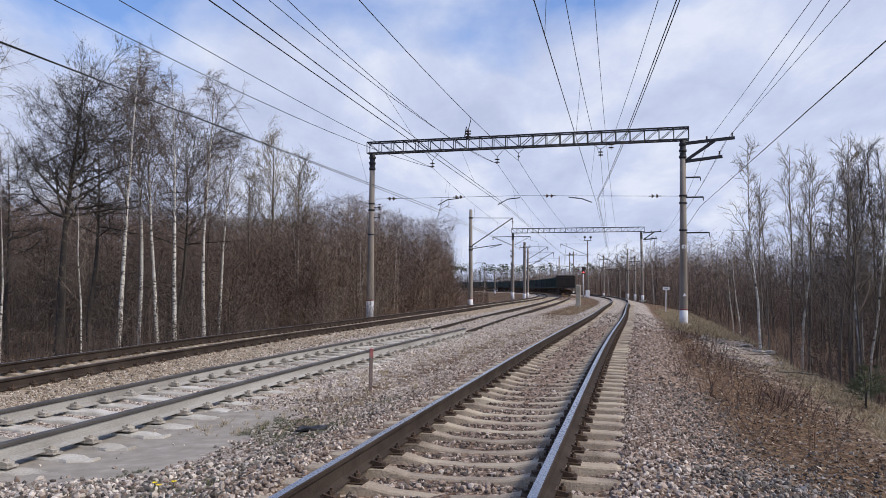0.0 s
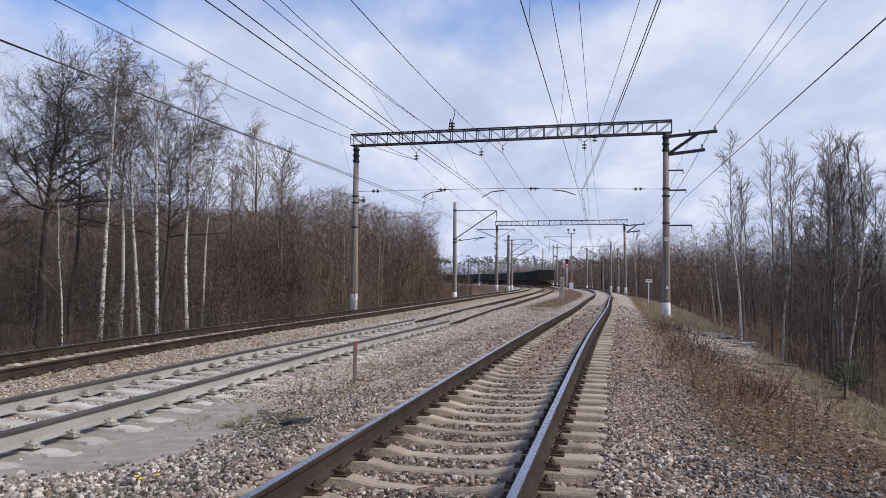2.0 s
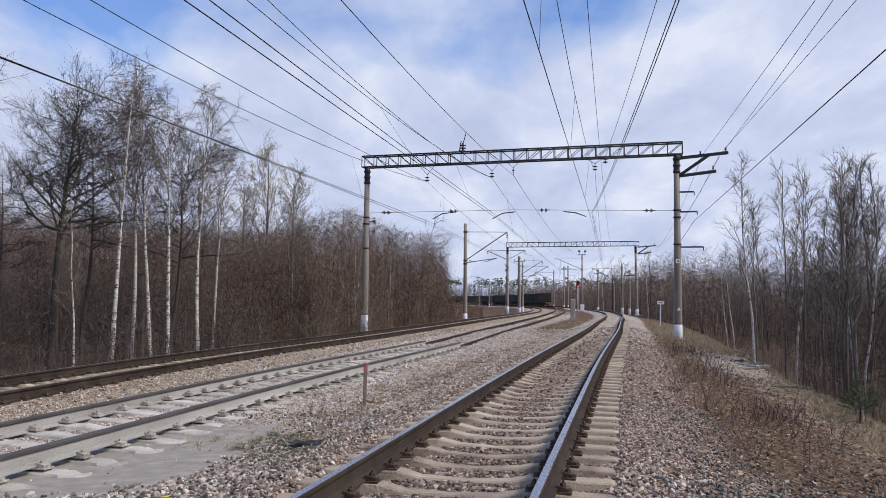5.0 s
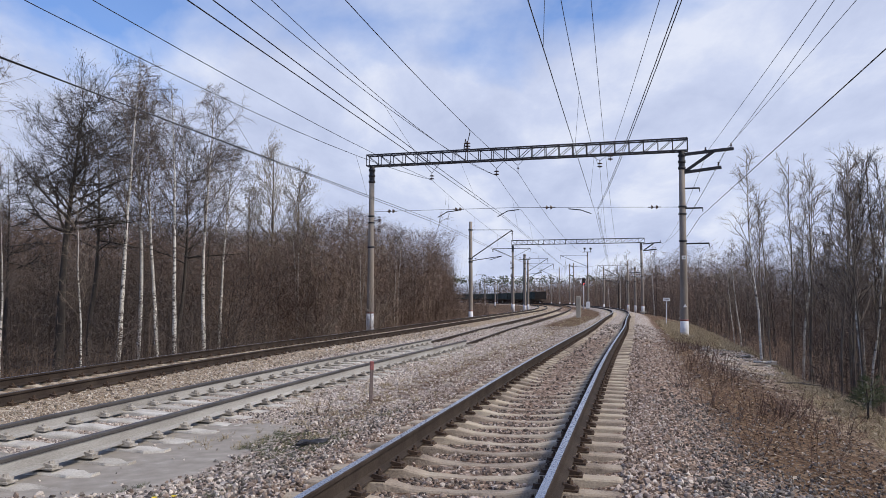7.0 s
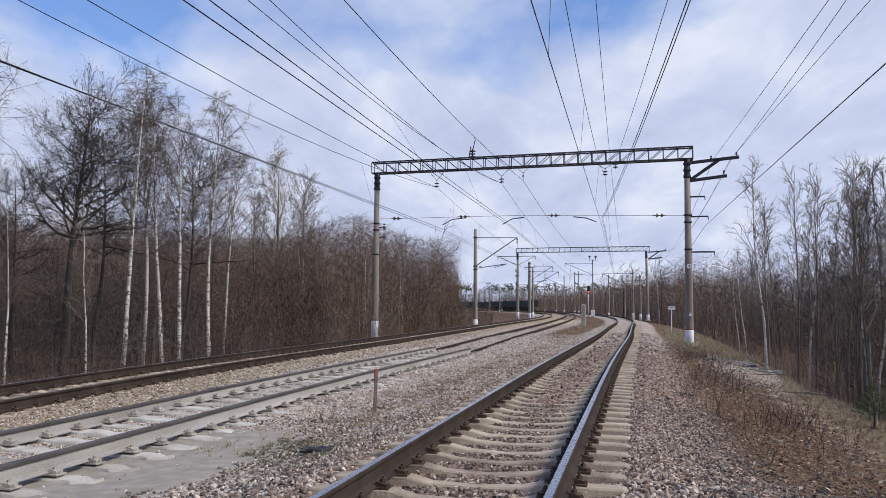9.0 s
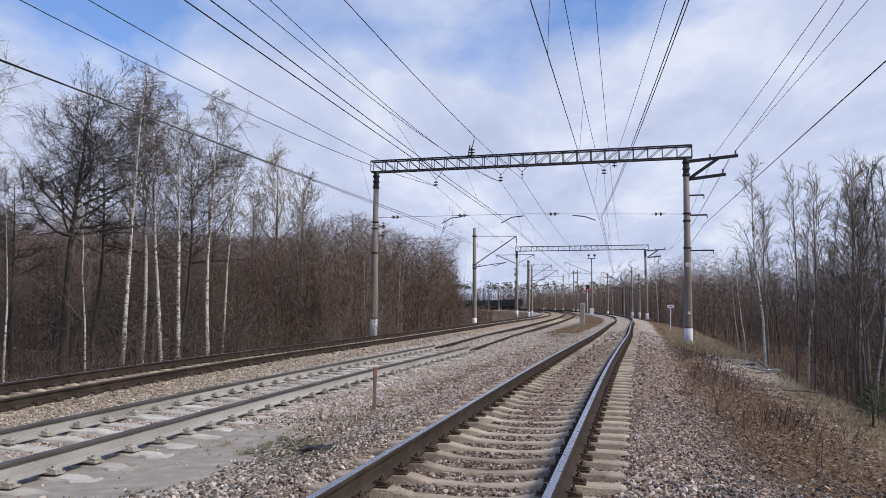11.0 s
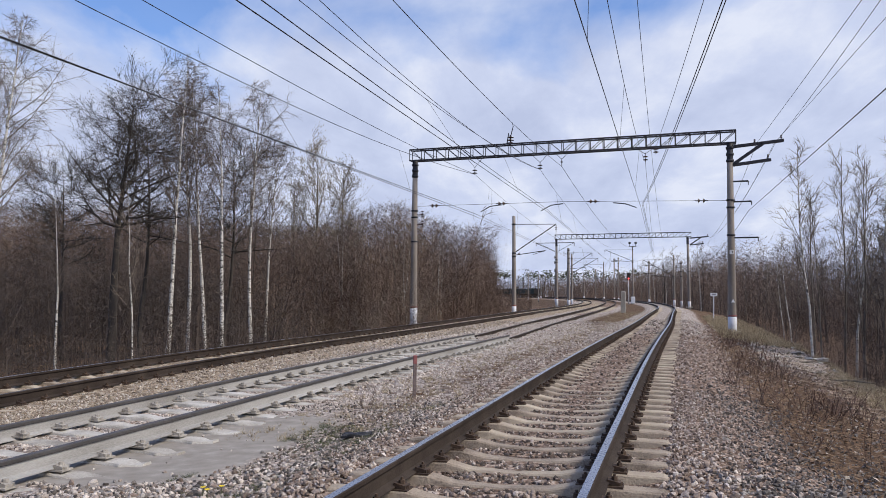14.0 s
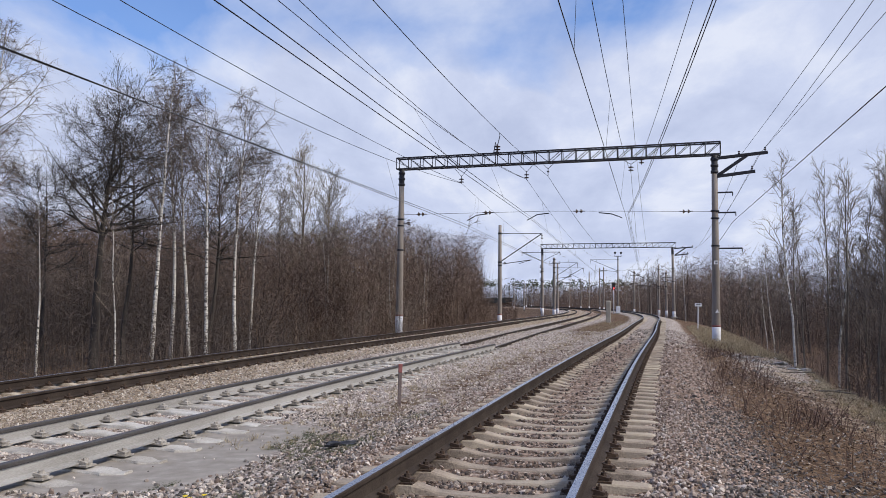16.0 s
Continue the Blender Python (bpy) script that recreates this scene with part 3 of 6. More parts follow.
def portals():
    for (l, r, beam, zl, zr, k) in ((P1L, P1R, BEAM1, -0.45, -0.78, 0), (P2L, P2R, BEAM2, -0.35, -0.6, 1)):
        a = pole("portal_mast", *l, zl, beam + 0.02, label="round grey concrete portal mast with white foot beside the tracks", lean=(0, 0.4 if not k else 0))
        b = pole("portal_mast", *r, zr, beam + 0.02, label="round grey concrete portal mast with white foot on the grassy shoulder", lean=(0, 0.2 if not k else -0.8))
        for e, z0, h in ((a, zl, beam - zl), (b, zr, beam - zr)):
            bm = bmesh.new()
            lathe(bm, [(0.162, h - 1.05), (0.168, h - 1.03), (0.160, h - 0.01), (0.15, h)], 16)
            part("mast_sleeve", bm, STEEL, e, "dark sleeve at the mast head")
            for d in (0.25, 0.6, 0.95):
                clamp(e, h - d, 0.172, 0.14)
            for d in (3.1, 3.5, 5.0):
                clamp(e, h - d, 0.19, 0.1)
        if not k:
            for d in (3.35, 3.95):
                bm = bmesh.new()
                bar(bm, (0.1, -0.05, beam - zl - d), (0.55, -0.15, beam - zl - d), 0.05, 0.05)
                insulator(bm, (0.5, -0.15, beam - zl - d + 0.2), 3, 0.1, 0.14)
                part("mast_insulator", bm, GLASSY, a)
        bm = bmesh.new()
        box(bm, pose(0, 0, 0.03), 0.8, 0.75, 0.2, 0.02)
        part("footing", bm, CONCRETE, b)
        A, B = Vector((*l, beam)), Vector((*r, beam))
        u = (B - A).normalized()
        beam_ob = truss(A - u * 0.2, B + u * 0.35)
        # bracket beyond the outer mast, for the feeder wires
        e = tagged(new("feeder_bracket"), "dark steel bracket with two arms holding feeder wires", "bracket", "brackets")
        for q0, q1 in (((0.15, -0.2), (2.75, 0.0)), ((0.15, -1.2), (2.1, -1.0)), ((0.2, -1.15), (1.7, -0.12))):
            bm = bmesh.new(); bar(bm, B + u * q0[0] + Vector((0, 0, q0[1])), B + u * q1[0] + Vector((0, 0, q1[1])), 0.16, 0.16); part("bracket_arm", bm, STEEL, e)
        for q in ((1.3, -0.1), (2.62, 0.05), (1.95, -0.95)):
            bm = bmesh.new(); p = B + u * q[0] + Vector((0, 0, q[1] + 0.22)); insulator(bm, p, 2, 0.06, 0.1); rod(bm, p + Vector((0, 0, -0.3)), p, 0.02); part("insulator", bm, GLASSY, e)
        if k:
            for sgn, reach, d in ((-1, 3.1, 0.55), (1, 2.7, 0.55)):
                bm = bmesh.new(); p = Vector((0, -0.1, beam - zl - d)); bar(bm, p, p + u * sgn * reach, 0.09, 0.09)
                rod(bm, p + u * sgn * 0.2 + Vector((0, 0, -1.3)), p + u * sgn * reach, 0.03); part("side_arm", bm, STEEL, a)
                bm = bmesh.new(); insulator(bm, p + u * sgn * reach + Vector((0, 0, -0.1)), 3, 0.11, 0.15); part("insulator", bm, GLASSY, a)
            for d in (2.6, 3.4, 4.6):
                bm = bmesh.new(); p = Vector((-0.3, -0.1, beam - zl - d)); insulator(bm, p, 3, 0.14, 0.14); bar(bm, p + Vector((0, 0, -0.2)), p + Vector((0.35, 0, -0.2)), 0.05, 0.05); part("mast_insulator", bm, GLASSY, a)
        if not k:
            for d, n in ((2.1, 0.9), (3.2, 1.05), (5.15, 1.35)):
                bm = bmesh.new(); p = Vector((0, -0.05, beam - zr - d)); bar(bm, p + u * 0.1, p + u * n, 0.08, 0.08); rod(bm, p + u * n, p + u * n + Vector((0, 0, -0.2)), 0.025)
                part("side_arm", bm, STEEL, b)


portals()

# ---- overhead wires ----


def tube_np(paths, sides=4):
    """Thin tubes along polylines: a list of (points, radii). Returns vertices and quads."""
    V, Fq, base = [], [], 0
    ang = np.arange(sides) * math.tau / sides
    for pts, rad in paths:
        pts = np.asarray(pts, float)
        d = np.gradient(pts, axis=0)
        d /= np.linalg.norm(d, axis=1)[:, None] + 1e-9
        ref = np.where(np.abs(d[:, 2:3]) > 0.9, [[1.0, 0, 0]], [[0, 0, 1.0]])
        s = np.cross(d, ref); s /= np.linalg.norm(s, axis=1)[:, None] + 1e-9
        t = np.cross(s, d)
        r = np.asarray(rad, float) * np.ones(len(pts))
        ring = pts[:, None] + r[:, None, None] * (s[:, None] * np.cos(ang)[None, :, None] + t[:, None] * np.sin(ang)[None, :, None])
        V.append(ring.reshape(-1, 3))
        n = len(pts)
        i = np.arange(n - 1)[:, None] * sides
        k = np.arange(sides)[None, :]
        k2 = (k + 1) % sides
        Fq.append(np.stack([base + i + k, base + i + k2, base + i + sides + k2, base + i + sides + k], -1).reshape(-1, 4))
        base += n * sides
    return np.concatenate(V), np.concatenate(Fq)


def sagging(a, m, b, back=-28.0):
    """Points of a wire from its support a through m and b, carried on level behind the camera."""
    a, m, b = (np.array(p, float) for p in (a, m, b))
    c = np.polyfit([a[1], m[1], b[1]], [a[2], m[2], b[2]], 2)
    c[0] = max(c[0], 0.0) if c[0] > -0.002 else -0.0005
    pts = []
    for y in np.linspace(a[1], back, 26):
        k = (y - a[1]) / (b[1] - a[1])
        yy = max(y, b[1] - 4)
        if c[0] > 0:
            z = np.polyval(c, yy)
        else:
            z = a[2] + (b[2] - a[2]) * min(k, 1.2)
        pts.append((a[0] + (b[0] - a[0]) * k, y, z))
    pts[0] = tuple(a)
    return pts


def onward(a, b, sag, n=14):
    a, b = np.array(a, float), np.array(b, float)
    return [tuple(a + (b - a) * k - np.array((0, 0, 4 * sag * k * (1 - k)))) for k in np.linspace(0, 1, n)]


def wire(name, paths, parent, r=0.009):
    v, f = tube_np([(p, r) for p in paths], 4)
    return mesh_np(name, v, f, WIRE, parent)


def along(pts, y):
    """The point of a wire at the distance y."""
    P = np.array(sorted(pts, key=lambda p: p[1]))
    return np.array([np.interp(y, P[:, 1], P[:, k]) for k in range(3)])


def catenary(label, contacts, messengers, nxt, dropper_ys, r=0.012):
    e = tagged(new("overhead_line"), label, "overhead wire", "overhead lines")
    cs, ms = [], []
    for i, (a, m, b) in enumerate(contacts):
        p = sagging(a, m, b)
        cs.append(p)
        wire("contact_wire", [p], e, r * 1.1)
        wire("contact_wire", [onward(a, (nxt[0] + 0.1 * i, nxt[1], 5.9), 0.05)], e, r)
    for i, (a, m, b) in enumerate(messengers):
        p = sagging(a, m, b)
        ms.append(p)
        wire("messenger_wire", [p], e, r)
    a = messengers[0][0]
    wire("messenger_wire", [onward(a, (nxt[0], nxt[1], 8.2), 0.9)], e, r)
    up, low = onward(a, (nxt[0], nxt[1], 8.2), 0.9), onward(contacts[0][0], (nxt[0], nxt[1], 5.9), 0.05)
    for y in dropper_ys:
        src, dst = (ms[0], cs[0]) if y < 43 else (up, low)
        wire("dropper", [[along(src, y), along(dst, y)]], e, 0.005)
    return e


def overhead():
    far_e = catenary("dark twin contact wires with sagging carriers over the rusty track",
                     [((-0.76, 46.95, 6.02), (-6.03, 23.02, 5.87), (-8.03, 13.96, 5.72)), ((-0.55, 46.9, 6.08), (-6.1, 23.3, 5.92), (-8.15, 14.2, 5.77))],
                     [((-0.67, 46.93, 8.51), (-6.61, 25.13, 7.61), (-8.75, 17.26, 7.71)), ((-0.67, 46.93, 8.51), (-5.99, 23.06, 7.74), (-7.29, 17.24, 7.71))],
                     (14.2, 117.5), (24, 35, 52, 62, 75, 90))
    mid_e = catenary("dark twin contact wires with sagging carriers over the middle track",
                     [((3.6, 45.72, 6.08), (-2.06, 19.46, 5.87), (-3.67, 12.01, 5.78)), ((3.43, 45.77, 6.35), (-2.71, 16.45, 6.07), (-3.5, 12.73, 6.05))],
                     [((3.17, 45.84, 8.6), (-1.81, 26.04, 7.73), (-3.98, 17.43, 7.8)), ((3.17, 45.84, 8.6), (-1.6, 25.69, 7.61), (-3.56, 17.42, 7.8))],
                     (18.4, 117.0), (25.5, 36, 53, 64, 78))
    near_e = catenary("dark contact wires and carriers over the polished track",
                      [((8.68, 44.28, 6.18), (3.93, 23.31, 5.98), (1.42, 12.21, 5.88)), ((8.74, 44.26, 6.38), (5.21, 21.71, 5.99), (3.83, 12.69, 6.08)), ((8.8, 44.26, 6.38), (5.28, 21.9, 6.0), (3.91, 12.8, 6.1))],
                      [((8.94, 44.21, 8.76), (4.29, 24.22, 7.76), (2.79, 17.76, 7.96)), ((9.39, 44.08, 9.26), (6.6, 27.04, 8.62), (5.3, 19.06, 8.46))],
                      (24.6, 116.0), (14, 24, 36, 54, 68, 82), 0.009)
    feeders = tagged(new("feeder_line"), "thin dark feeder wires strung along the mast brackets", "overhead wire", "overhead lines")
    for a, m, b in (((14.55, 42.62, 9.45), (11.16, 27.02, 9.08), (9.70, 20.34, 8.95)), ((15.5, 42.35, 9.5), (11.92, 27.41, 9.05), (10.16, 20.28, 8.94)), ((15.4, 42.38, 9.4), (11.98, 26.64, 9.04), (10.57, 20.04, 8.85))):
        wire("feeder_wire", [sagging(a, m, b) , onward(a, (32.0, 114.3, 9.4), 1.1)], feeders, 0.011)
    cable = tagged(new("cable_line"), "thick dark cable hung from the mast's lower arm", "cable", "overhead lines")
    wire("cable", [sagging((14.08, 42.75, 5.8), (9.04, 20.2, 5.58), (7.43, 12.98, 5.5)), onward((14.08, 42.75, 5.8), (30.6, 115, 5.6), 0.8)], cable, 0.016)
    lone = tagged(new("suspended_wire"), "single dark wire hung on a strain insulator under the beam", "overhead wire", "overhead lines")
    wire("suspended_wire", [sagging((4.4, 45.49, 8.72), (1.0, 30.65, 8.09), (-1.97, 17.71, 7.92)), onward((4.4, 45.49, 8.72), (21.0, 116.4, 8.2), 0.9)], lone, 0.014)
    lone = tagged(new("suspended_wire"), "single dark wire crossing just under the lattice beam", "overhead wire", "overhead lines")
    wire("suspended_wire", [sagging((9.24, 44.12, 9.65), (5.25, 26.2, 9.17), (4.08, 20.94, 9.15)), onward((9.24, 44.12, 9.65), (26.0, 116, 9.3), 1.6)], lone, 0.009)
    # the lines go on round the curve beyond the second portal
    for line, first, lab in ((near_line, 24.6, "polished"), (mid_line, 18.4, "middle"), (far_line, 14.2, "rusty")):
        on = tagged(new("overhead_line"), "thin distant wires round the curve over the %s track" % lab, "overhead wire", "overhead lines")
        stops = [(first, 116.5)] + [(float(line(y)), y) for y in (155.0, 190.0, 222.0, 262.0, 310.0)]
        for (xa, ya), (xb, yb) in zip(stops, stops[1:]):
            low, up = onward((xa, ya, 5.9), (xb, yb, 5.9), 0.05, 6), onward((xa, ya, 7.9), (xb, yb, 7.9), 0.7, 10)
            wire("contact_wire", [low], on, 0.018)
            wire("messenger_wire", [up], on, 0.016)
            for y in np.linspace(ya, yb, 5)[1:-1]:
                wire("dropper", [[along(up, y), along(low, y)]], on, 0.01)
    # level fixing rope between the portal's masts, with strain insulators and registration arms
    rope = tagged(new("fixing_rope"), "taut cross rope between the portal masts with paired insulators", "cross rope", "cross ropes")
    A, B = np.array((*P1L, 6.70)), np.array((*P1R, 6.40))
    wire("rope", [[A, (A + B) / 2 + (0, 0, 0.12), B]], rope, 0.011)
    L = np.linalg.norm(B - A)
    for k in (0.075, 0.305, 0.6, 0.92):
        bm = bmesh.new()
        p = A + (B - A) * k + np.array((0, 0, 0.12 * (1 - abs(2 * k - 1))))
        for s in (-0.13, 0.13):
            q = p + (B - A) / L * s
            m = Matrix.Translation(q) @ Vector(B - A).to_track_quat("Z", "Y").to_matrix().to_4x4()
            bmesh.ops.create_cone(bm, cap_ends=True, segments=10, radius1=0.13, radius2=0.05, depth=0.11, matrix=m)
        rod(bm, p - (B - A) / L * 0.35, p + (B - A) / L * 0.35, 0.025)
        part("strain_insulator", bm, GLASSY, rope)
    u = Vector(B - A).normalized()
    for k, d, drop in ((0.305, -1.3, 0.4), (0.505, -1.3, 0.4), (0.66, 1.3, 0.3)):
        p = Vector(A + (B - A) * k)
        bm = bmesh.new()
        q = p + u * d * 0.55 + Vector((0, 0, -0.08)); w = p + u * d + Vector((0, 0, -drop))
        rod(bm, p, q, 0.03, n=6); rod(bm, q, w, 0.028, n=6)
        part("registration_arm", bm, STEEL, rope)
    # hangers of the carriers under the beam
    for (x, y, z), spread in (((-0.67, 46.93, 8.62), 0.5), ((3.17, 45.84, 8.72), 0.5), ((8.94, 44.21, 8.9), 0.5), ((9.5, 44.05, 9.3), 0.1), ((4.4, 45.49, 8.85), 0.4)):
        e = tagged(new("hanger_insulator"), "dark porcelain disc insulators on a rod hanger below the beam", "insulator", "insulators")
        bm = bmesh.new(); insulator(bm, (x, y, z + 0.15), 2 if x != 4.4 else 1, 0.15 if x != 4.4 else 0.08, 0.17); rod(bm, (x, y, z - 0.15), (x, y, z + 0.35), 0.02); part("discs", bm, GLASSY, e)
        bm = bmesh.new()
        for s in (-spread, spread):
            rod(bm, (x, y, z + 0.3), (x + u.x * s, y + u.y * s, BEAM1), 0.014)
        part("hanger_rods", bm, STEEL, e)
    # a pin insulator with a horn stands on the beam
    e = tagged(new("pin_insulator"), "dark pin insulator with arcing horns standing on the beam", "insulator", "insulators")
    p = Vector((1.46, 46.33, BEAM1 + 0.62))
    bm = bmesh.new(); insulator(bm, p + Vector((0, 0, 0.5)), 3, 0.2, 0.17); rod(bm, p, p + Vector((0, 0, 0.62)), 0.06); part("discs", bm, GLASSY, e)
    bm = bmesh.new(); rod(bm, p + Vector((-0.22, 0, 0.05)), p + Vector((-0.1, 0, 0.75)), 0.03); rod(bm, p + Vector((0.0, 0, 0.5)), p + Vector((0.16, 0, 1.15)), 0.025); rod(bm, p + Vector((0.16, 0, 1.15)), p + Vector((0.1, 0, 1.35)), 0.012); part("horn", bm, STEEL, e)


overhead()

# ---- further masts, signal, boxes and signs ----


def bracket_mast(x, y, top, label, arm=4.5, z=-0.4):
    """A mast with a steep strut to the tip of a level tie, a hanging insulator and a steady arm below."""
    e = pole("catenary_mast", x, y, z, top, 0.2, 0.14, 0.8, label)
    h, sg = top - z, math.copysign(1, arm)
    tip = (arm, -0.6, h - 0.8)
    bm = bmesh.new(); bar(bm, (0, 0, h - 3.4), tip, 0.08, 0.08); part("bracket_arm", bm, STEEL, e)
    bm = bmesh.new(); bar(bm, (0, 0, h - 0.75), tip, 0.05, 0.05); part("tie_rod", bm, STEEL, e)
    bm = bmesh.new(); insulator(bm, (tip[0], tip[1], tip[2] - 0.15), 3, 0.1, 0.15); rod(bm, tip, (arm, -0.6, h - 1.7), 0.02); part("hanging_insulator", bm, GLASSY, e)
    bm = bmesh.new(); rod(bm, (0, 0, h - 3.6), (arm * 0.75, -0.5, h - 3.2), 0.035); rod(bm, (arm * 0.75, -0.5, h - 3.2), (arm * 0.45, -0.4, h - 3.55), 0.025); part("steady_arm", bm, STEEL, e)
    bm = bmesh.new(); insulator(bm, (sg * 0.45, 0, h - 3.4), 2, 0.11, 0.14); part("arm_insulator", bm, GLASSY, e)
    for d in (0.75, 3.4, 3.7):
        clamp(e, h - d, 0.165, 0.14)
    return e


def far_masts():
    bracket_mast(2.55, 72.0, 8.45, "slim concrete catenary mast with a slanting bracket arm", 3.8, -0.6)
    line = "distant concrete catenary mast with white foot beside the curve"
    for x, y, top, arm in ((13.4, 128, 8.7, 0), (14.0, 135, 9.1, 4), (15.2, 140, 8.4, 4.5), (16.7, 190, 7.5, 5), (16.6, 250, 7.1, 0), (13.9, 260, 8.1, 0),
                           (34.6, 280, 8.4, -5), (36.6, 265, 9.6, 0), (36.4, 245, 11.2, -6), (35.9, 222, 11.3, 0), (35.7, 214, 11.2, 0), (34.2, 185, 12.4, -6.5),
                           (31.8, 155, 7.8, 0), (30.2, 128, 7.6, -5), (30.9, 126, 6.5, 0), (20.8, 300, 8.0, 4), (25, 330, 8.2, 0)):
        if arm:
            bracket_mast(x, y, top, line, arm)
        else:
            e = pole("catenary_mast", x, y, -0.5, top, 0.19, 0.14, 0.8, line)
            for d in (0.3, 1.6, 2.4):
                clamp(e, top + 0.5 - d, 0.155, 0.16)
            bm = bmesh.new(); bar(bm, (-0.9, -0.15, top - 0.4), (0.9, -0.15, top - 0.4), 0.09, 0.09); part("crossarm", bm, STEEL, e)
            for q in (-0.8, 0.8):
                bm = bmesh.new(); insulator(bm, (q, -0.15, top - 0.05), 2, 0.09, 0.13); part("pin_insulator", bm, GLASSY, e)
    # lamp platform on the tallest mast
    e = tagged(new("lamp_platform"), "dark steel platform with two floodlights on a tall mast", "floodlights")
    e.matrix_basis = pose(34.2, 184.9, 12.4)
    bm = bmesh.new(); box(bm, pose(0, 0, 0.05), 1.7, 0.7, 0.1); part("deck", bm, STEEL, e)
    for q in (-0.7, 0.7):
        bm = bmesh.new(); rod(bm, (q, 0, 0), (q, 0, 0.75), 0.05); box(bm, pose(q, -0.1, 0.85, 20, 0, 0), 0.5, 0.3, 0.4, 0.04); part("floodlight", bm, STEEL, e)
    # signal
    e = tagged(new("railway_signal"), "white signal mast with a dark head showing a red lamp", "signal")
    e.matrix_basis = pose(23.3, 130, -0.35)
    bm = bmesh.new(); lathe(bm, [(0.1, -0.3), (0.1, 3.9), (0.09, 5.2)], 12); part("mast", bm, WHITE, e)
    bm = bmesh.new(); box(bm, pose(0, -0.14, 4.55), 0.5, 0.14, 1.25, 0.04); box(bm, pose(0, -0.05, 4.5), 0.14, 0.2, 0.7); part("head", bm, STEEL, e)
    for z, m in ((4.2, glow("red_lamp", (1.0, 0.06, 0.05), 5.0)), (4.85, GLASSY)):
        bm = bmesh.new()
        bmesh.ops.create_cone(bm, cap_ends=True, segments=14, radius1=0.12, radius2=0.12, depth=0.06, matrix=pose(0, -0.23, z, 90, 0, 0)); part("lens", bm, m, e)
        bm = bmesh.new(); box(bm, pose(0, -0.3, z + 0.14), 0.28, 0.2, 0.02); part("hood", bm, STEEL, e)
    # cabinet and stub post
    e = tagged(new("relay_cabinet"), "small white equipment cabinet beside the signal", "cabinet")
    e.matrix_basis = pose(24.2, 131, -0.4)
    bm = bmesh.new(); box(bm, pose(0, 0, 0.75), 0.62, 0.5, 1.1, 0.02); part("body", bm, WHITE, e)
    bm = bmesh.new(); box(bm, pose(0, 0, 0.12), 0.5, 0.4, 0.3); part("plinth", bm, CONCRETE, e)
    e = tagged(new("concrete_stub_post"), "thick grey concrete stub post standing in dry grass", "post")
    e.matrix_basis = pose(12.25, 71, -0.38, 0, 0.6, -12)
    bm = bmesh.new(); box(bm, pose(0, 0, 0.95), 0.42, 0.36, 1.95, 0.03); part("post_body", bm, CONCRETE, e)
    bm = bmesh.new(); box(bm, pose(0, 0, 1.93), 0.3, 0.26, 0.1, 0.03); part("cap", bm, CONCRETE, e)
    # distance sign on the shoulder
    e = tagged(new("track_sign"), "white track sign board on a thin post on the grassy shoulder", "sign")
    gx, gy = 17.05, 60.0
    e.matrix_basis = pose(gx, gy, float(ground_z(gx, gy)), 0, 1.0, -8)
    bm = bmesh.new(); box(bm, pose(0, 0, 0.95), 0.07, 0.07, 2.1, 0.01); part("post", bm, WHITE, e)
    bm = bmesh.new(); box(bm, pose(0, -0.05, 1.98), 0.5, 0.025, 0.25, 0.008); part("board", bm, WHITE, e)
    bm = bmesh.new(); box(bm, pose(0, -0.066, 2.0), 0.32, 0.006, 0.045); part("marking", bm, STEEL, e, "dark unreadable marking")
    # short marker post with a red head
    e = tagged(new("marker_post"), "thin rusty marker post with a faded red head in the gravel", "post")
    gx, gy = -1.15, 12.6
    e.matrix_basis = pose(gx, gy, float(ground_z(gx, gy)), 0, 1.2, 10)
    bm = bmesh.new(); box(bm, pose(0, 0, 0.25), 0.055, 0.05, 0.75, 0.006); part("stake", bm, RUST_PALE, e)
    bm = bmesh.new(); box(bm, pose(0, 0, 0.62), 0.062, 0.057, 0.14, 0.008); part("red_head", bm, RED, e, "faded red painted head")
    # number plates on the near masts: plain bars only
    for (x, y, z) in ((13.2, 42.82, 3.6),):
        e = tagged(new("number_plate"), "small white plate with dark marks on the mast", "plate")
        bm = bmesh.new(); box(bm, pose(x - 0.02, y - 0.01, z), 0.22, 0.02, 0.2, 0.005); part("plate", bm, WHITE, e)
        bm = bmesh.new(); box(bm, pose(x - 0.06, y - 0.024, z), 0.03, 0.006, 0.1); box(bm, pose(x + 0.02, y - 0.024, z), 0.05, 0.006, 0.1); part("marking", bm, STEEL, e)
    e = tagged(new("warning_triangle"), "small pale warning triangle on the mast", "sign")
    bm = bmesh.new(); bmesh.ops.create_cone(bm, cap_ends=True, segments=3, radius1=0.12, radius2=0.12, depth=0.015, matrix=pose(13.19, 42.76, 0.95, 90, 0, 0)); part("plate", bm, WHITE, e)
    # dropped rubber pad beside the track
    e = tagged(new("rubber_pad"), "crumpled black rubber pad lying on the gravel", "pad")
    gx, gy = -1.48, 9.0
    bm = bmesh.new()
    bmesh.ops.create_grid(bm, x_segments=8, y_segments=4, size=1, matrix=Matrix.Diagonal((0.15, 0.09, 1, 1)))
    for v in bm.verts:
        v.co.z = 0.03 + 0.02 * math.sin(v.co.x * 23) * math.cos(v.co.y * 30) + 0.01 * math.sin(v.co.y * 60)
        v.co.x += 0.03 * math.sin(v.co.y * 40); v.co.y += 0.015 * math.sin(v.co.x * 35)
    ext = bmesh.ops.extrude_face_region(bm, geom=bm.faces[:])
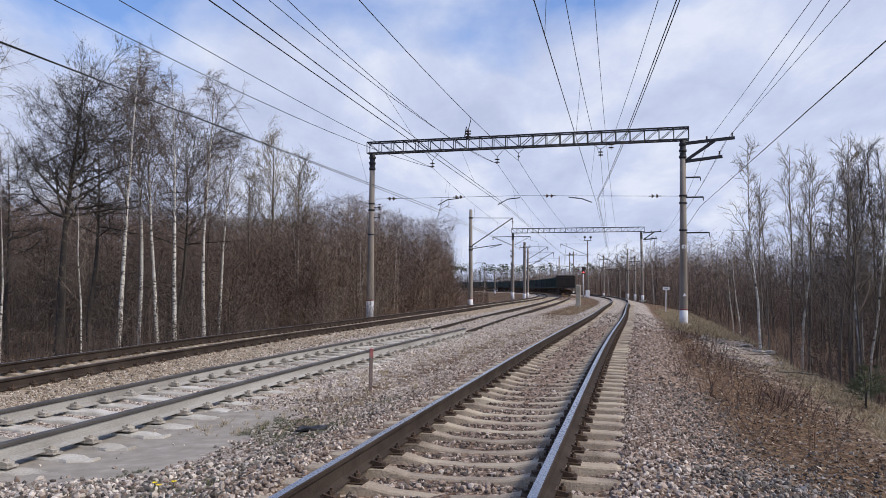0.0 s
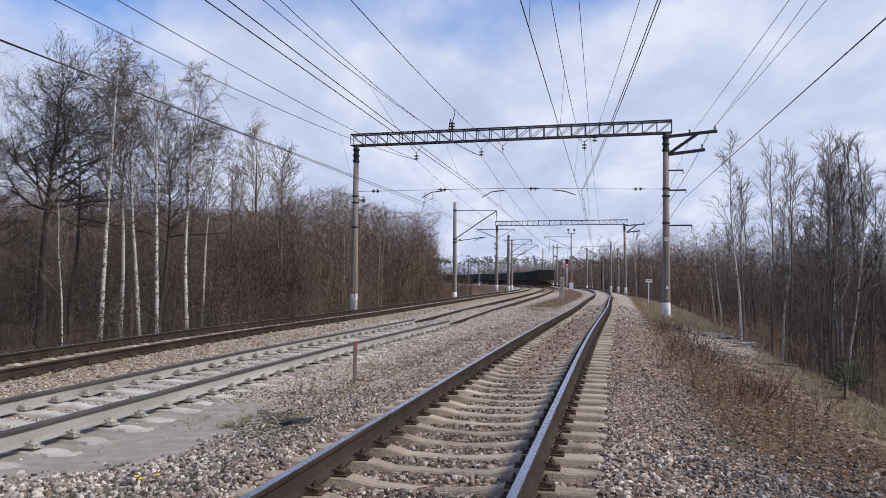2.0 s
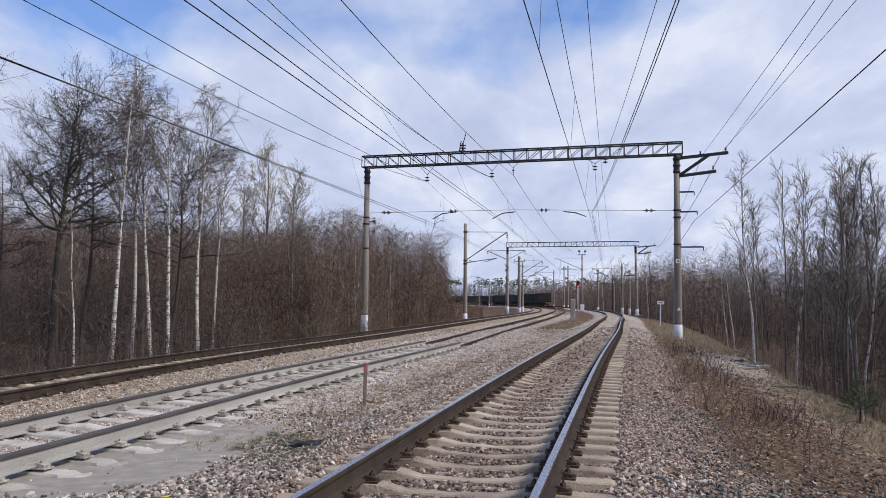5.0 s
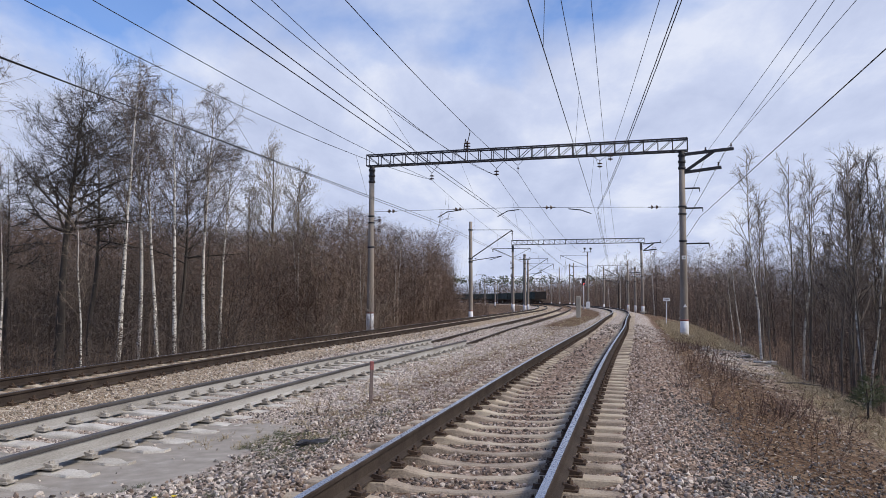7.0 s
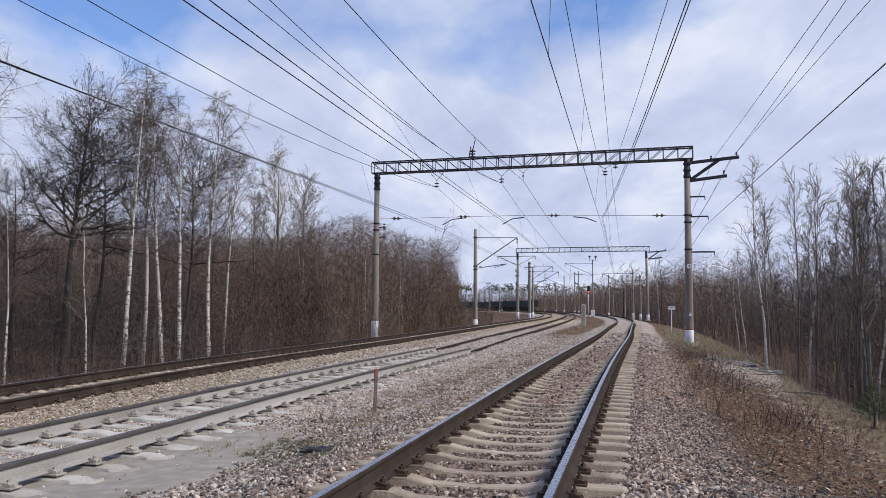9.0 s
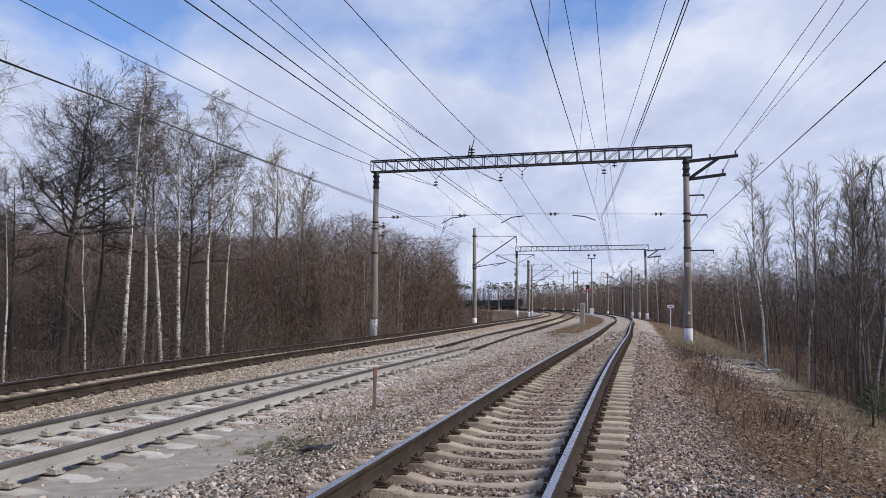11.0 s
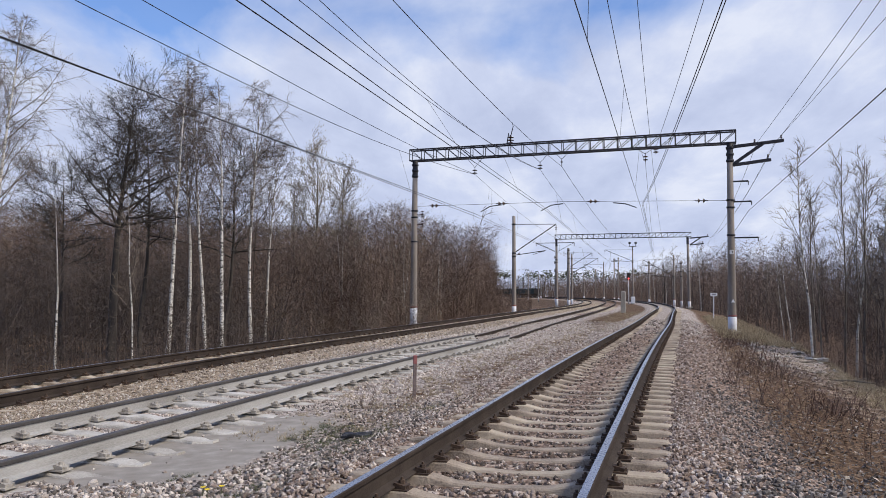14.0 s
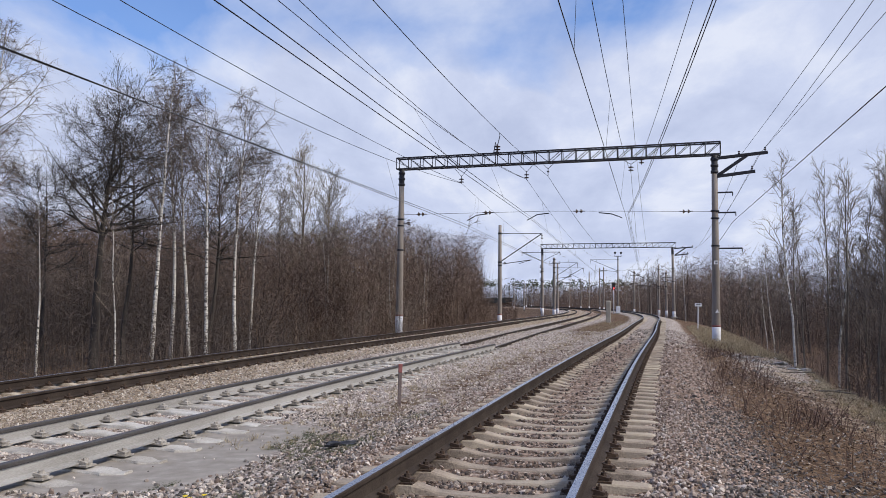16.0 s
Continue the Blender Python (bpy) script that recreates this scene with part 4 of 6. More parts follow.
    for v in ext["geom"]:
        if isinstance(v, bmesh.types.BMVert):
            v.co.z -= 0.025
    bmesh.ops.recalc_face_normals(bm, faces=bm.faces)
    p = part("pad", bm, WIRE, e)
    e.matrix_basis = pose(gx, gy, float(ground_z(gx, gy)) + 0.02, 4, -3, 12)


far_masts()

# ---- trees ----
BIRCH_BARK = material("birch_bark", [(0.40, (0.035, 0.03, 0.027)), (0.46, (0.34, 0.31, 0.275)), (0.53, (0.58, 0.55, 0.50)), (0.75, (0.74, 0.71, 0.66))], 2.6, bump=0.2, bump_scale=8, fine=0.6, stretch=(1.0, 1.0, 2.2), space="World")
DARK_BARK = material("dark_bark", [(0.3, (0.018, 0.014, 0.012)), (0.5, (0.04, 0.032, 0.026)), (0.7, (0.075, 0.06, 0.048))], 5, bump=0.6, bump_scale=25, stretch=(1, 1, 0.3), space="World")
GREY_BARK = material("grey_bark", [(0.3, (0.06, 0.048, 0.038)), (0.5, (0.13, 0.108, 0.085)), (0.7, (0.26, 0.23, 0.19))], 4, bump=0.4, bump_scale=20, stretch=(1, 1, 0.4), space="World")
BIRCH_TWIG = material("birch_twigs", [(0.3, (0.075, 0.055, 0.045)), (0.7, (0.20, 0.16, 0.135))], 3, bump=0, space="World")
DARK_TWIG = material("dark_twigs", [(0.3, (0.022, 0.018, 0.015)), (0.7, (0.058, 0.047, 0.038))], 3, bump=0, space="World")
GREY_TWIG = material("grey_twigs", [(0.3, (0.11, 0.082, 0.062)), (0.7, (0.24, 0.195, 0.15))], 1.0, bump=0, space="World", per=0.5, tone="island")
BUD = material("pale_buds", [(0.3, (0.18, 0.15, 0.105)), (0.7, (0.35, 0.305, 0.225))], 5, bump=0, per=0.5, tone="island")
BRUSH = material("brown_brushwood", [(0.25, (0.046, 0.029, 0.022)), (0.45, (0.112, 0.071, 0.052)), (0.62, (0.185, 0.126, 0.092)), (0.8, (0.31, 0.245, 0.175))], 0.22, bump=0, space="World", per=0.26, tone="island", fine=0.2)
# darker copy of the brushwood; in the left wood it carries painted shade
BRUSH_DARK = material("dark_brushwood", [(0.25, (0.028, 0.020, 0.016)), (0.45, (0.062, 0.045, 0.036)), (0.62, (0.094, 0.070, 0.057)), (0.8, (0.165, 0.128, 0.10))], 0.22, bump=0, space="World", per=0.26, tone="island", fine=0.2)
BRUSH_WARM = material("warm_brushwood", [(0.25, (0.07, 0.047, 0.036)), (0.45, (0.145, 0.098, 0.075)), (0.62, (0.215, 0.152, 0.118)), (0.8, (0.31, 0.235, 0.175))], 0.22, bump=0, space="World", per=0.26, tone="island", fine=0.2)
NEEDLE = material("pine_needles", [(0.3, (0.026, 0.034, 0.014)), (0.5, (0.055, 0.068, 0.028)), (0.7, (0.095, 0.108, 0.048))], 2, bump=0, space="World", per=0.4, tone="island")


def unit(v):
    return v / (np.linalg.norm(v) + 1e-9)


def limb(rng, p, d, length, r0, r1, n, wander, lift):
    """A wandering line of points and radii; lift bends it up (+) or down (-)."""
    pts, rad = [np.array(p, float)], [r0]
    d = unit(np.array(d, float))
    for i in range(n):
        d = unit(d + np.array([rng.gauss(0, wander), rng.gauss(0, wander), rng.gauss(0, wander) * 0.6 + lift]))
        pts.append(pts[-1] + d * length / n)
        rad.append(r0 + (r1 - r0) * (i + 1) / n)
    return pts, rad


def sideways(rng, d, spread):
    """A way that leaves d at that angle."""
    a = np.cross(d, [rng.gauss(0, 1), rng.gauss(0, 1), rng.gauss(0, 1)])
    return unit(unit(np.array(d)) * math.cos(spread) + unit(a) * math.sin(spread))


def grow(seed, h, r, kind):
    """Trunk, limbs, smaller limbs, twigs and buds of one bare tree."""
    rng = random.Random(seed)
    K = {  # first limb at, limbs, limb length, angle, lift, sub limbs, twigs, droop, wander
        "birch": (0.44, 30, 0.20, 0.62, 0.06, 7, 11, -0.16, 0.022),
        "alder": (0.50, 34, 0.30, 1.2, 0.04, 11, 15, 0.04, 0.03),
        "slender": (0.32, 22, 0.19, 0.66, 0.09, 5, 5, 0.05, 0.03),
        "aspen": (0.30, 34, 0.29, 0.72, 0.09, 7, 9, 0.08, 0.03),
        "plain": (0.25, 18, 0.24, 0.75, 0.08, 4, 6, 0.05, 0.03),
    }[kind]
    start, n1, l1, ang, lift, n2, n3, droop, wander = K
    tilt = 0.012 if kind in ("birch", "alder") else 0.06
    trunk, trad = limb(rng, (0, 0, -0.3), (rng.uniform(-tilt, tilt), rng.uniform(-tilt, tilt), 1), h, r, 0.012, 16, wander, 0.06)
    T = np.array(trunk)
    out, sub, tw, buds = [], [], [], []
    for i in range(n1):
        f = start + (0.97 - start) * (i + rng.random()) / n1
        k = f * 16
        j = min(int(k), 15)
        p = T[j] + (T[j + 1] - T[j]) * (k - j)
        d = sideways(rng, T[j + 1] - T[j], ang * rng.uniform(0.7, 1.25))
        g = (f - start) / (1 - start)
        if kind == "alder":
            ln = h * l1 * (1.05 - 0.1 * g - 0.38 * g ** 4) * rng.uniform(0.55, 1.12)
        elif kind == "birch":
            ln = h * l1 * (0.6 + 0.6 * math.sin(math.pi * (0.25 + 0.6 * g))) * (1 - 0.7 * g ** 2) * rng.uniform(0.55, 1.15)
        else:
            ln = h * l1 * (1.15 - 0.8 * g) * rng.uniform(0.6, 1.2)
        rr = max(0.014, trad[j] * (0.6 if kind == "alder" else 0.42))
        lp, lr = limb(rng, p, d, ln, rr, 0.008, 6, 0.26 if kind == "alder" else 0.11, lift)
        out.append((lp, lr))
        for q in range(int(n2 * (0.45 + 0.85 * (f - start) / (1 - start))) if kind == "alder" else n2):
            g = 0.15 + 0.85 * (q + rng.random()) / n2
            a = min(int(g * 6), 5)
            pp = lp[a] + (lp[a + 1] - lp[a]) * (g * 6 - a)
            sd = sideways(rng, lp[a + 1] - lp[a], rng.uniform(0.5, 1.0))
            sl = (ln * rng.uniform(0.25, 0.5) + 0.25) * (1.15 - 0.5 * g)
            sp, sr = limb(rng, pp, sd, sl, max(0.008, lr[a] * 0.5), 0.005, 3, 0.2, droop)
            sub.append((sp, sr))
            for w in range(n3):
                b = min(int(rng.random() * 3), 2)
                wp = sp[b] + (sp[b + 1] - sp[b]) * rng.random()
                wd = sideways(rng, sp[b + 1] - sp[b], rng.uniform(0.4, 1.0)) + np.array([0, 0, droop * 2.2])
                we = wp + unit(wd) * (sl * rng.uniform(0.2, 0.5) + 0.18)
                tw.append((wp, we))
                if kind == "aspen" or (kind == "alder" and rng.random() < 0.75):
                    buds.append(we)
    return (trunk, trad), out, sub, tw, buds


def spikes(lines, r, rng):
    """Three-sided tapering twigs."""
    A, B = np.array([l[0] for l in lines]), np.array([l[1] for l in lines])
    d = B - A
    d /= np.linalg.norm(d, axis=1)[:, None] + 1e-9
    ref = np.array([[rng.gauss(0, 1) for _ in range(3)] for _ in lines])
    s = np.cross(d, ref); s /= np.linalg.norm(s, axis=1)[:, None] + 1e-9
    t = np.cross(s, d)
    V = np.stack([A + s * r, A + (-0.5 * s + 0.87 * t) * r, A + (-0.5 * s - 0.87 * t) * r, B], 1).reshape(-1, 3)
    i = np.arange(len(A))[:, None] * 4
    Fc = np.concatenate([i + np.array([[0, 1, 3]]), i + np.array([[1, 2, 3]]), i + np.array([[2, 0, 3]])])
    return V, Fc


def slivers(lines, r, rng):
    """Twigs of one sliver each, for stands seen from afar."""
    A, B = np.array([l[0] for l in lines]), np.array([l[1] for l in lines])
    d = B - A
    s = np.cross(d, np.array([[rng.gauss(0, 1) for _ in range(3)] for _ in lines])); s /= np.linalg.norm(s, axis=1)[:, None] + 1e-9
    V = np.stack([A + s * r, A - s * r, B], 1).reshape(-1, 3)
    return V, np.arange(len(A) * 3).reshape(-1, 3)


def tris(f):
    """Quads split in two."""
    return np.concatenate([f[:, [0, 1, 2]], f[:, [0, 2, 3]]])


def joined(*pieces):
    V, Fc, b = [], [], 0
    for v, f in pieces:
        V.append(v); Fc.append((tris(f) if f.shape[1] == 4 else f) + b); b += len(v)
    return np.concatenate(V), np.concatenate(Fc)


def specks(pts, size, rng):
    """Little four-sided buds or catkins at those points."""
    V, Fc = [], []
    for p in pts:
        s = size * rng.uniform(0.6, 1.3)
        b = len(V)
        V += [p + np.array(o) * s for o in ((0, 0, 1.2), (0.5, 0, 0), (-0.25, 0.43, 0), (-0.25, -0.43, 0), (0, 0, -1))]
        Fc += [(b, b + 1, b + 2), (b, b + 2, b + 3), (b, b + 3, b + 1), (b + 4, b + 2, b + 1), (b + 4, b + 3, b + 2), (b + 4, b + 1, b + 3)]
    return np.array(V), np.array(Fc)


def make_tree(seed, h, r, kind, trunk_mat, twig_mat, label, twig=0.005):
    (tp, tr), limbs, sub, twigs, buds = grow(seed, h, r, kind)
    rng = random.Random(seed)
    e = tagged(new("tree"), label, "tree", "trees")
    v, f = tube_np([(tp, tr)], 10)
    mesh_np("trunk", v, f, trunk_mat, e, smooth=True)
    v, f = joined(tube_np(limbs, 4), tube_np(sub, 3), spikes(twigs, {"alder": 0.0075, "birch": 0.0068, "slender": 0.0065}.get(kind, twig), rng))
    mesh_np("crown", v, f, twig_mat, e)
    if buds:
        bv, bf = specks(buds, 0.042 if kind == "aspen" else 0.036, rng)
        mesh_np("bud_spray", bv, bf, BUD if kind == "aspen" else DARK_TWIG, e)
    return e


def forest():
    lab = {"birch": "tall bare birch with white black-flecked trunk and fine twigs", "alder": "broad bare alder with dark trunk and level boughs",
           "slender": "slim bare young tree with pale grey trunk", "plain": "bare young tree at the edge of the wood", "aspen": "bare aspen with pale opening buds"}
    src = {}
    for key, (seed, h, r, kind, tm, wm) in {
        "birch_a": (11, 16.5, 0.135, "birch", BIRCH_BARK, BIRCH_TWIG), "birch_b": (12, 16.0, 0.125, "birch", BIRCH_BARK, BIRCH_TWIG), "birch_c": (13, 15.0, 0.12, "birch", BIRCH_BARK, BIRCH_TWIG),
        "alder_a": (21, 15.0, 0.27, "alder", DARK_BARK, DARK_TWIG), "alder_b": (22, 13.0, 0.15, "alder", DARK_BARK, DARK_TWIG),
        "slim_a": (31, 9.5, 0.058, "slender", BIRCH_BARK, GREY_TWIG), "slim_b": (32, 11.0, 0.056, "slender", GREY_BARK, GREY_TWIG), "slim_c": (33, 12.0, 0.056, "slender", GREY_BARK, DARK_TWIG),
        "slim_d": (34, 10.0, 0.056, "slender", GREY_BARK, BIRCH_TWIG),
        "aspen_a": (41, 12.5, 0.14, "aspen", GREY_BARK, GREY_TWIG), "aspen_b": (42, 11.0, 0.12, "aspen", GREY_BARK, GREY_TWIG),
        "plain_a": (51, 10.0, 0.12, "plain", GREY_BARK, GREY_TWIG), "plain_b": (52, 10.0, 0.10, "plain", DARK_BARK, BIRCH_TWIG), "plain_c": (53, 10.0, 0.11, "plain", BIRCH_BARK, BIRCH_TWIG)}.items():
        src[key] = [make_tree(seed, h, r, kind, tm, wm, lab[kind]), False, h]

    def plant(key, x, y, h=None, turn=0.0, lean=(0, 0), z=None):
        ob, used, h0 = src[key]
        s = (h / h0) if h else 1.0
        zz = float(ground_z(x, y)) if z is None else z
        m = pose(x, y, zz, lean[0], lean[1], turn)
        if not used:
            src[key][1] = True
            ob.matrix_basis = m @ Matrix.Diagonal((s, s, s, 1))
            return ob
        c = copy_thing(ob, m)
        c.matrix_basis = m @ Matrix.Diagonal((s, s, s, 1))
        return c

    # stand of birches and alders behind the rusty track
    plant("birch_a", -15.5, 37.5, 15.4, 10, (0, 2.2)); plant("birch_b", -15.5, 40, 15.4, 80, (0, 2.0)); plant("birch_c", -14.3, 39.5, 14.6, 200, (0, 4.0))
    plant("birch_a", -12.75, 37.5, 14.2, 140, (0, 2.8)); plant("birch_b", -12.4, 41, 14.8, 250, (0, 3.0))
    plant("alder_a", -17.3, 35.5, 13.0, 0, (0, 1.0)); plant("alder_b", -18.2, 40.5, 13.0, 120); plant("alder_b", -14.6, 42.5, 11.8, 30)
    plant("alder_b", -23.5, 42.5, 11.0, 160)
    plant("birch_c", -19.4, 34.5, 8.3, 90, (0, -3.0)); plant("slim_a", -16.1, 35.0, 8.8, 130, (0, 4.5)); plant("birch_c", -13.4, 47, 13.2, 320, (0, 6.5))
    plant("birch_b", -19.6, 30.2, 15.5, 330, (0, -1.0)); plant("birch_a", -21.5, 33.0, 14.5, 60, (0, -2.0))
    plant("aspen_a", -13.4, 62, 15.8, 0); plant("aspen_b", -12.0, 63.5, 14.2, 70); plant("aspen_a", -15.2, 61, 12.6, 200); plant("aspen_b", -10.6, 60, 10.4, 160, (0, 1))
    plant("birch_c", -10.6, 58, 9.5, 300, (0, 1)); plant("slim_a", -5.6, 55, 7.0, 40, (0, 3)); plant("slim_a", -6.4, 57, 7.5, 200, (0, -3))
    plant("aspen_a", -7.5, 70, 10.0, 110); plant("slim_b", -4.4, 68, 8.8, 0); plant("aspen_b", -6.2, 76, 9.0, 140)
    # edge of the wood below the other shoulder
    plant("slim_a", 12.35, 30.5, 8.4, 0, (0, 1.2)); plant("slim_b", 12.9, 31.0, 6.6, 60); plant("slim_d", 14.6, 29.0, 8.4, 30, (0, 1)); plant("slim_a", 16.4, 30.5, 9.2, 150, (0, -2.0))
    rng = random.Random(5)
    keys = ["slim_b", "slim_c", "slim_d", "slim_a", "slim_c", "slim_b", "slim_d"]
    for i in range(72):
        y = rng.uniform(17, 110) if 34 < i < 54 else rng.uniform(17, 48) if i < 54 else rng.uniform(20, 40)
        u = (rng.uniform(8.6, 13.5) if i % 3 else rng.uniform(7.6, 22)) if i < 54 else rng.uniform(10.5, 19)
        x = float(near_line(y)) + u * 1.03
        plant(keys[i % 7], x, y, (rng.uniform(8.8, 11.8) if y < 60 else rng.uniform(8.5, 11.0)) if i < 54 else rng.uniform(10.8, 13.0), rng.uniform(0, 360), (rng.uniform(-2, 2), rng.uniform(-3.5, 2.5)))
    # loose trees along the far bend
    for i in range(32):
        y = rng.uniform(52, 125)
        x = min(float(far_line(y)) - rng.uniform(7, 24), 0.012 * y)
        plant(["plain_a", "plain_b", "plain_a", "plain_c"][i % 4], x, y, rng.uniform(8.4, 11.2) * (1 if y < 92 else max(0.6, 1 - (y - 92) / 80)), rng.uniform(0, 360))
    for i in range(26):
        y = rng.uniform(120, 230)
        x = float(near_line(y)) + rng.uniform(6, 16)
        plant(["plain_b", "plain_c", "plain_b", "plain_a"][i % 4], x, y, rng.uniform(8, 13.5), rng.uniform(0, 360))


forest()


def shrub(rng, h, stems, twigs, rad=0.011, twig=0.006, fan=0.35, fine=True):
    """A leafless shrub of many upright stems, each with its twigs."""
    P, tw = [], []
    for s in range(stems):
        a, sp = rng.uniform(0, math.tau), rng.uniform(0.05, fan)
        hh = h * rng.uniform(0.55, 1.05)
        st, sr = limb(rng, (0.25 * math.cos(a) * rng.random(), 0.25 * math.sin(a) * rng.random(), -0.15), (sp * math.cos(a), sp * math.sin(a), 1), hh, rad * rng.uniform(0.8, 1.8), 0.005, 5, 0.14, 0.03)
        P.append((st, sr))
        for t in range(twigs):
            f = rng.uniform(0.12, 0.99) * 5
            j = min(int(f), 4)
            p = st[j] + (st[j + 1] - st[j]) * (f - j)
            q = p + sideways(rng, st[j + 1] - st[j], rng.uniform(0.45, 1.2)) * hh * rng.uniform(0.06, 0.2)
            tw.append((p, q))
            for _ in range(2 if fine else 0):
                m = p + (q - p) * rng.uniform(0.3, 0.9)
                tw.append((m, m + sideways(rng, q - p, rng.uniform(0.4, 0.9)) * hh * rng.uniform(0.04, 0.1)))
    return joined(tube_np(P, 3), slivers(tw, twig, rng))


def scatter(name, variants, places, mat, label, category):
    """One object of many joined shrubs: places are (x, y, z, size, turn, variant)."""
    Vs, Fs, base = [], [], 0
    for x, y, z, s, turn, k in places:
        v, f = variants[k]
        c, sn = math.cos(turn), math.sin(turn)
        w = v * (s if np.ndim(s) == 0 else np.array(s))
        Vs.append(np.stack([w[:, 0] * c - w[:, 1] * sn + x, w[:, 0] * sn + w[:, 1] * c + y, w[:, 2] + z], -1)); Fs.append(f + base); base += len(v)
    return tagged(mesh_np(name, np.concatenate(Vs), np.concatenate(Fs), mat), label, category, kind="stuff")


def thickets():
    rng = random.Random(77)
    big = [shrub(rng, 5.5, 5, 38, 0.0095, 0.0075, 0.7) for _ in range(6)]
    P, D = [], []
    # the dense brown wall of shrubs and saplings left of the rusty track
    for i in range(400):
        y = 14 + 130 * rng.random() ** 1.2
        off = 6.0 + 30 * rng.random() ** 1.25
        x = min(float(far_line(y)) - off - (3.0 if y < 45 else 0), 0.012 * y - 0.15 * off)
        if y < 43.5 and -0.66 < x / y < -0.25:
            y = 43.5 + rng.uniform(0, 14)
        top = (5.6 + 0.15 * min(off, 26)) * rng.uniform(0.75, 1.15)
        if y > 50:
            top = (8.8 + 1.3 * math.sin(y * 0.21)) * rng.uniform(0.6, 1.12)
        if y > 92:
            top *= max(0.6, 1 - (y - 92) / 75)
        if y < 62:
            top = min(top, (3.5 + 0.094 * y) * rng.uniform(0.85, 1.05))
        s = top / 5.5
        # left of this bearing the same shrubs turn dark: shade put into colour
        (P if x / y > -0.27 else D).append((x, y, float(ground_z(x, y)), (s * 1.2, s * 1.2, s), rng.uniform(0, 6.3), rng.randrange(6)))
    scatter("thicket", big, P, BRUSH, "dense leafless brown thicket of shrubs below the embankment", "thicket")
    scatter("thicket", big, D, BRUSH_DARK, "leafless thicket behind the birches, coloured dark for its inner shade", "thicket")
    P = []
    for i in range(210):
        y = 8 + 175 * rng.random() ** 1.35
        off = 8.5 + 26 * rng.random()
        x = float(near_line(y)) + off
        s = (4.2 + 0.13 * off) * rng.uniform(0.75, 1.2) / 5.5 * (1.25 if y > 95 else 1)
        P.append((x, y, float(ground_z(x, y)), (s, s, s), rng.uniform(0, 6.3), rng.randrange(6)))
    scatter("thicket", big, P, BRUSH_DARK, "leafless grey-brown undergrowth of the wood below the shoulder", "thicket")
    P = []
    for i in range(60):
        y = rng.uniform(47, 60)
        x = -y * rng.uniform(0.08, 0.26)
        s = rng.uniform(2.2, 4.8) / 5.5
        P.append((x, y, float(ground_z(x, y)), (s, s, s), rng.uniform(0, 6.3), rng.randrange(6)))
    scatter("thicket", big, P, GREY_TWIG, "pale grey willow shrubs at the foot of the wood", "thicket")
    # distant woods that close the view
    tall = []
    for k in range(5):
        (tp, tr), limbs, sub, tw, _ = grow(60 + k, 11, 0.13, "plain")
        tall.append(joined(tube_np([(tp[::4], tr[::4])], 4), slivers([(p[0], p[-1]) for p, q in limbs], 0.025, rng), slivers([(p[0], p[-1]) for p, q in sub], 0.016, rng), slivers(tw[::5], 0.03, rng)))
    P = []
    for i in range(420):
        y = rng.uniform(350, 470)
        x = rng.uniform(-60, 150)
        if abs(x - float(mid_line(min(y, 400)))) < 14 and y < 400:
            continue
        P.append((x, y, -0.8, rng.uniform(0.8, 1.15), rng.uniform(0, 6.3), rng.randrange(5)))
        P.append((x + rng.uniform(-4, 4), y - 10, -0.8, (1.3, 1.3, 0.42), rng.uniform(0, 6.3), rng.randrange(5)))
    for i in range(150):
        y = rng.uniform(150, 330)
        x = float(near_line(y)) + rng.uniform(9, 50)
        P.append((x, y, -1.5, rng.uniform(0.75, 1.05), rng.uniform(0, 6.3), rng.randrange(5)))
    for i in range(330):
        y = rng.uniform(22, 190)
        x = float(far_line(y)) - rng.uniform(24, 80)
        s = rng.uniform(0.75, 1.0) * (1 if y < 90 else max(0.6, 1 - (y - 90) / 200))
        P.append((x, y, -2.2, min(s, (3.5 + 0.094 * y) / 11.5), rng.uniform(0, 6.3), rng.randrange(5)))
    for i in range(240):
        y = rng.uniform(10, 140)
        x = float(near_line(y)) + rng.uniform(16, 60)
        P.append((x, y, -4.4, rng.uniform(0.75, 1.05), rng.uniform(0, 6.3), rng.randrange(5)))
    scatter("far_wood", tall, P, BRUSH_DARK, "distant leafless wood with grey-brown trunks", "wood")
    # pine crowns above it
    V, Fc = [], []
    for i in range(170):
        y = rng.uniform(410, 480)
        x = rng.uniform(-60, 150)
        h = rng.uniform(11.0, 14.5)
        for c in range(26):
            p = np.array([x + rng.gauss(0, 1.1), y + rng.gauss(0, 1.1), h - abs(rng.gauss(0, 1.6))])
            b = len(V)
            for o in range(3):
                V.append(p + np.array([rng.gauss(0, 0.5), rng.gauss(0, 0.5), rng.gauss(0, 0.35)]))
            Fc.append((b, b + 1, b + 2))
    tagged(mesh_np("pine_tops", V, Fc, NEEDLE), "dark green pine tops of the distant wood", "wood", kind="stuff")


thickets()


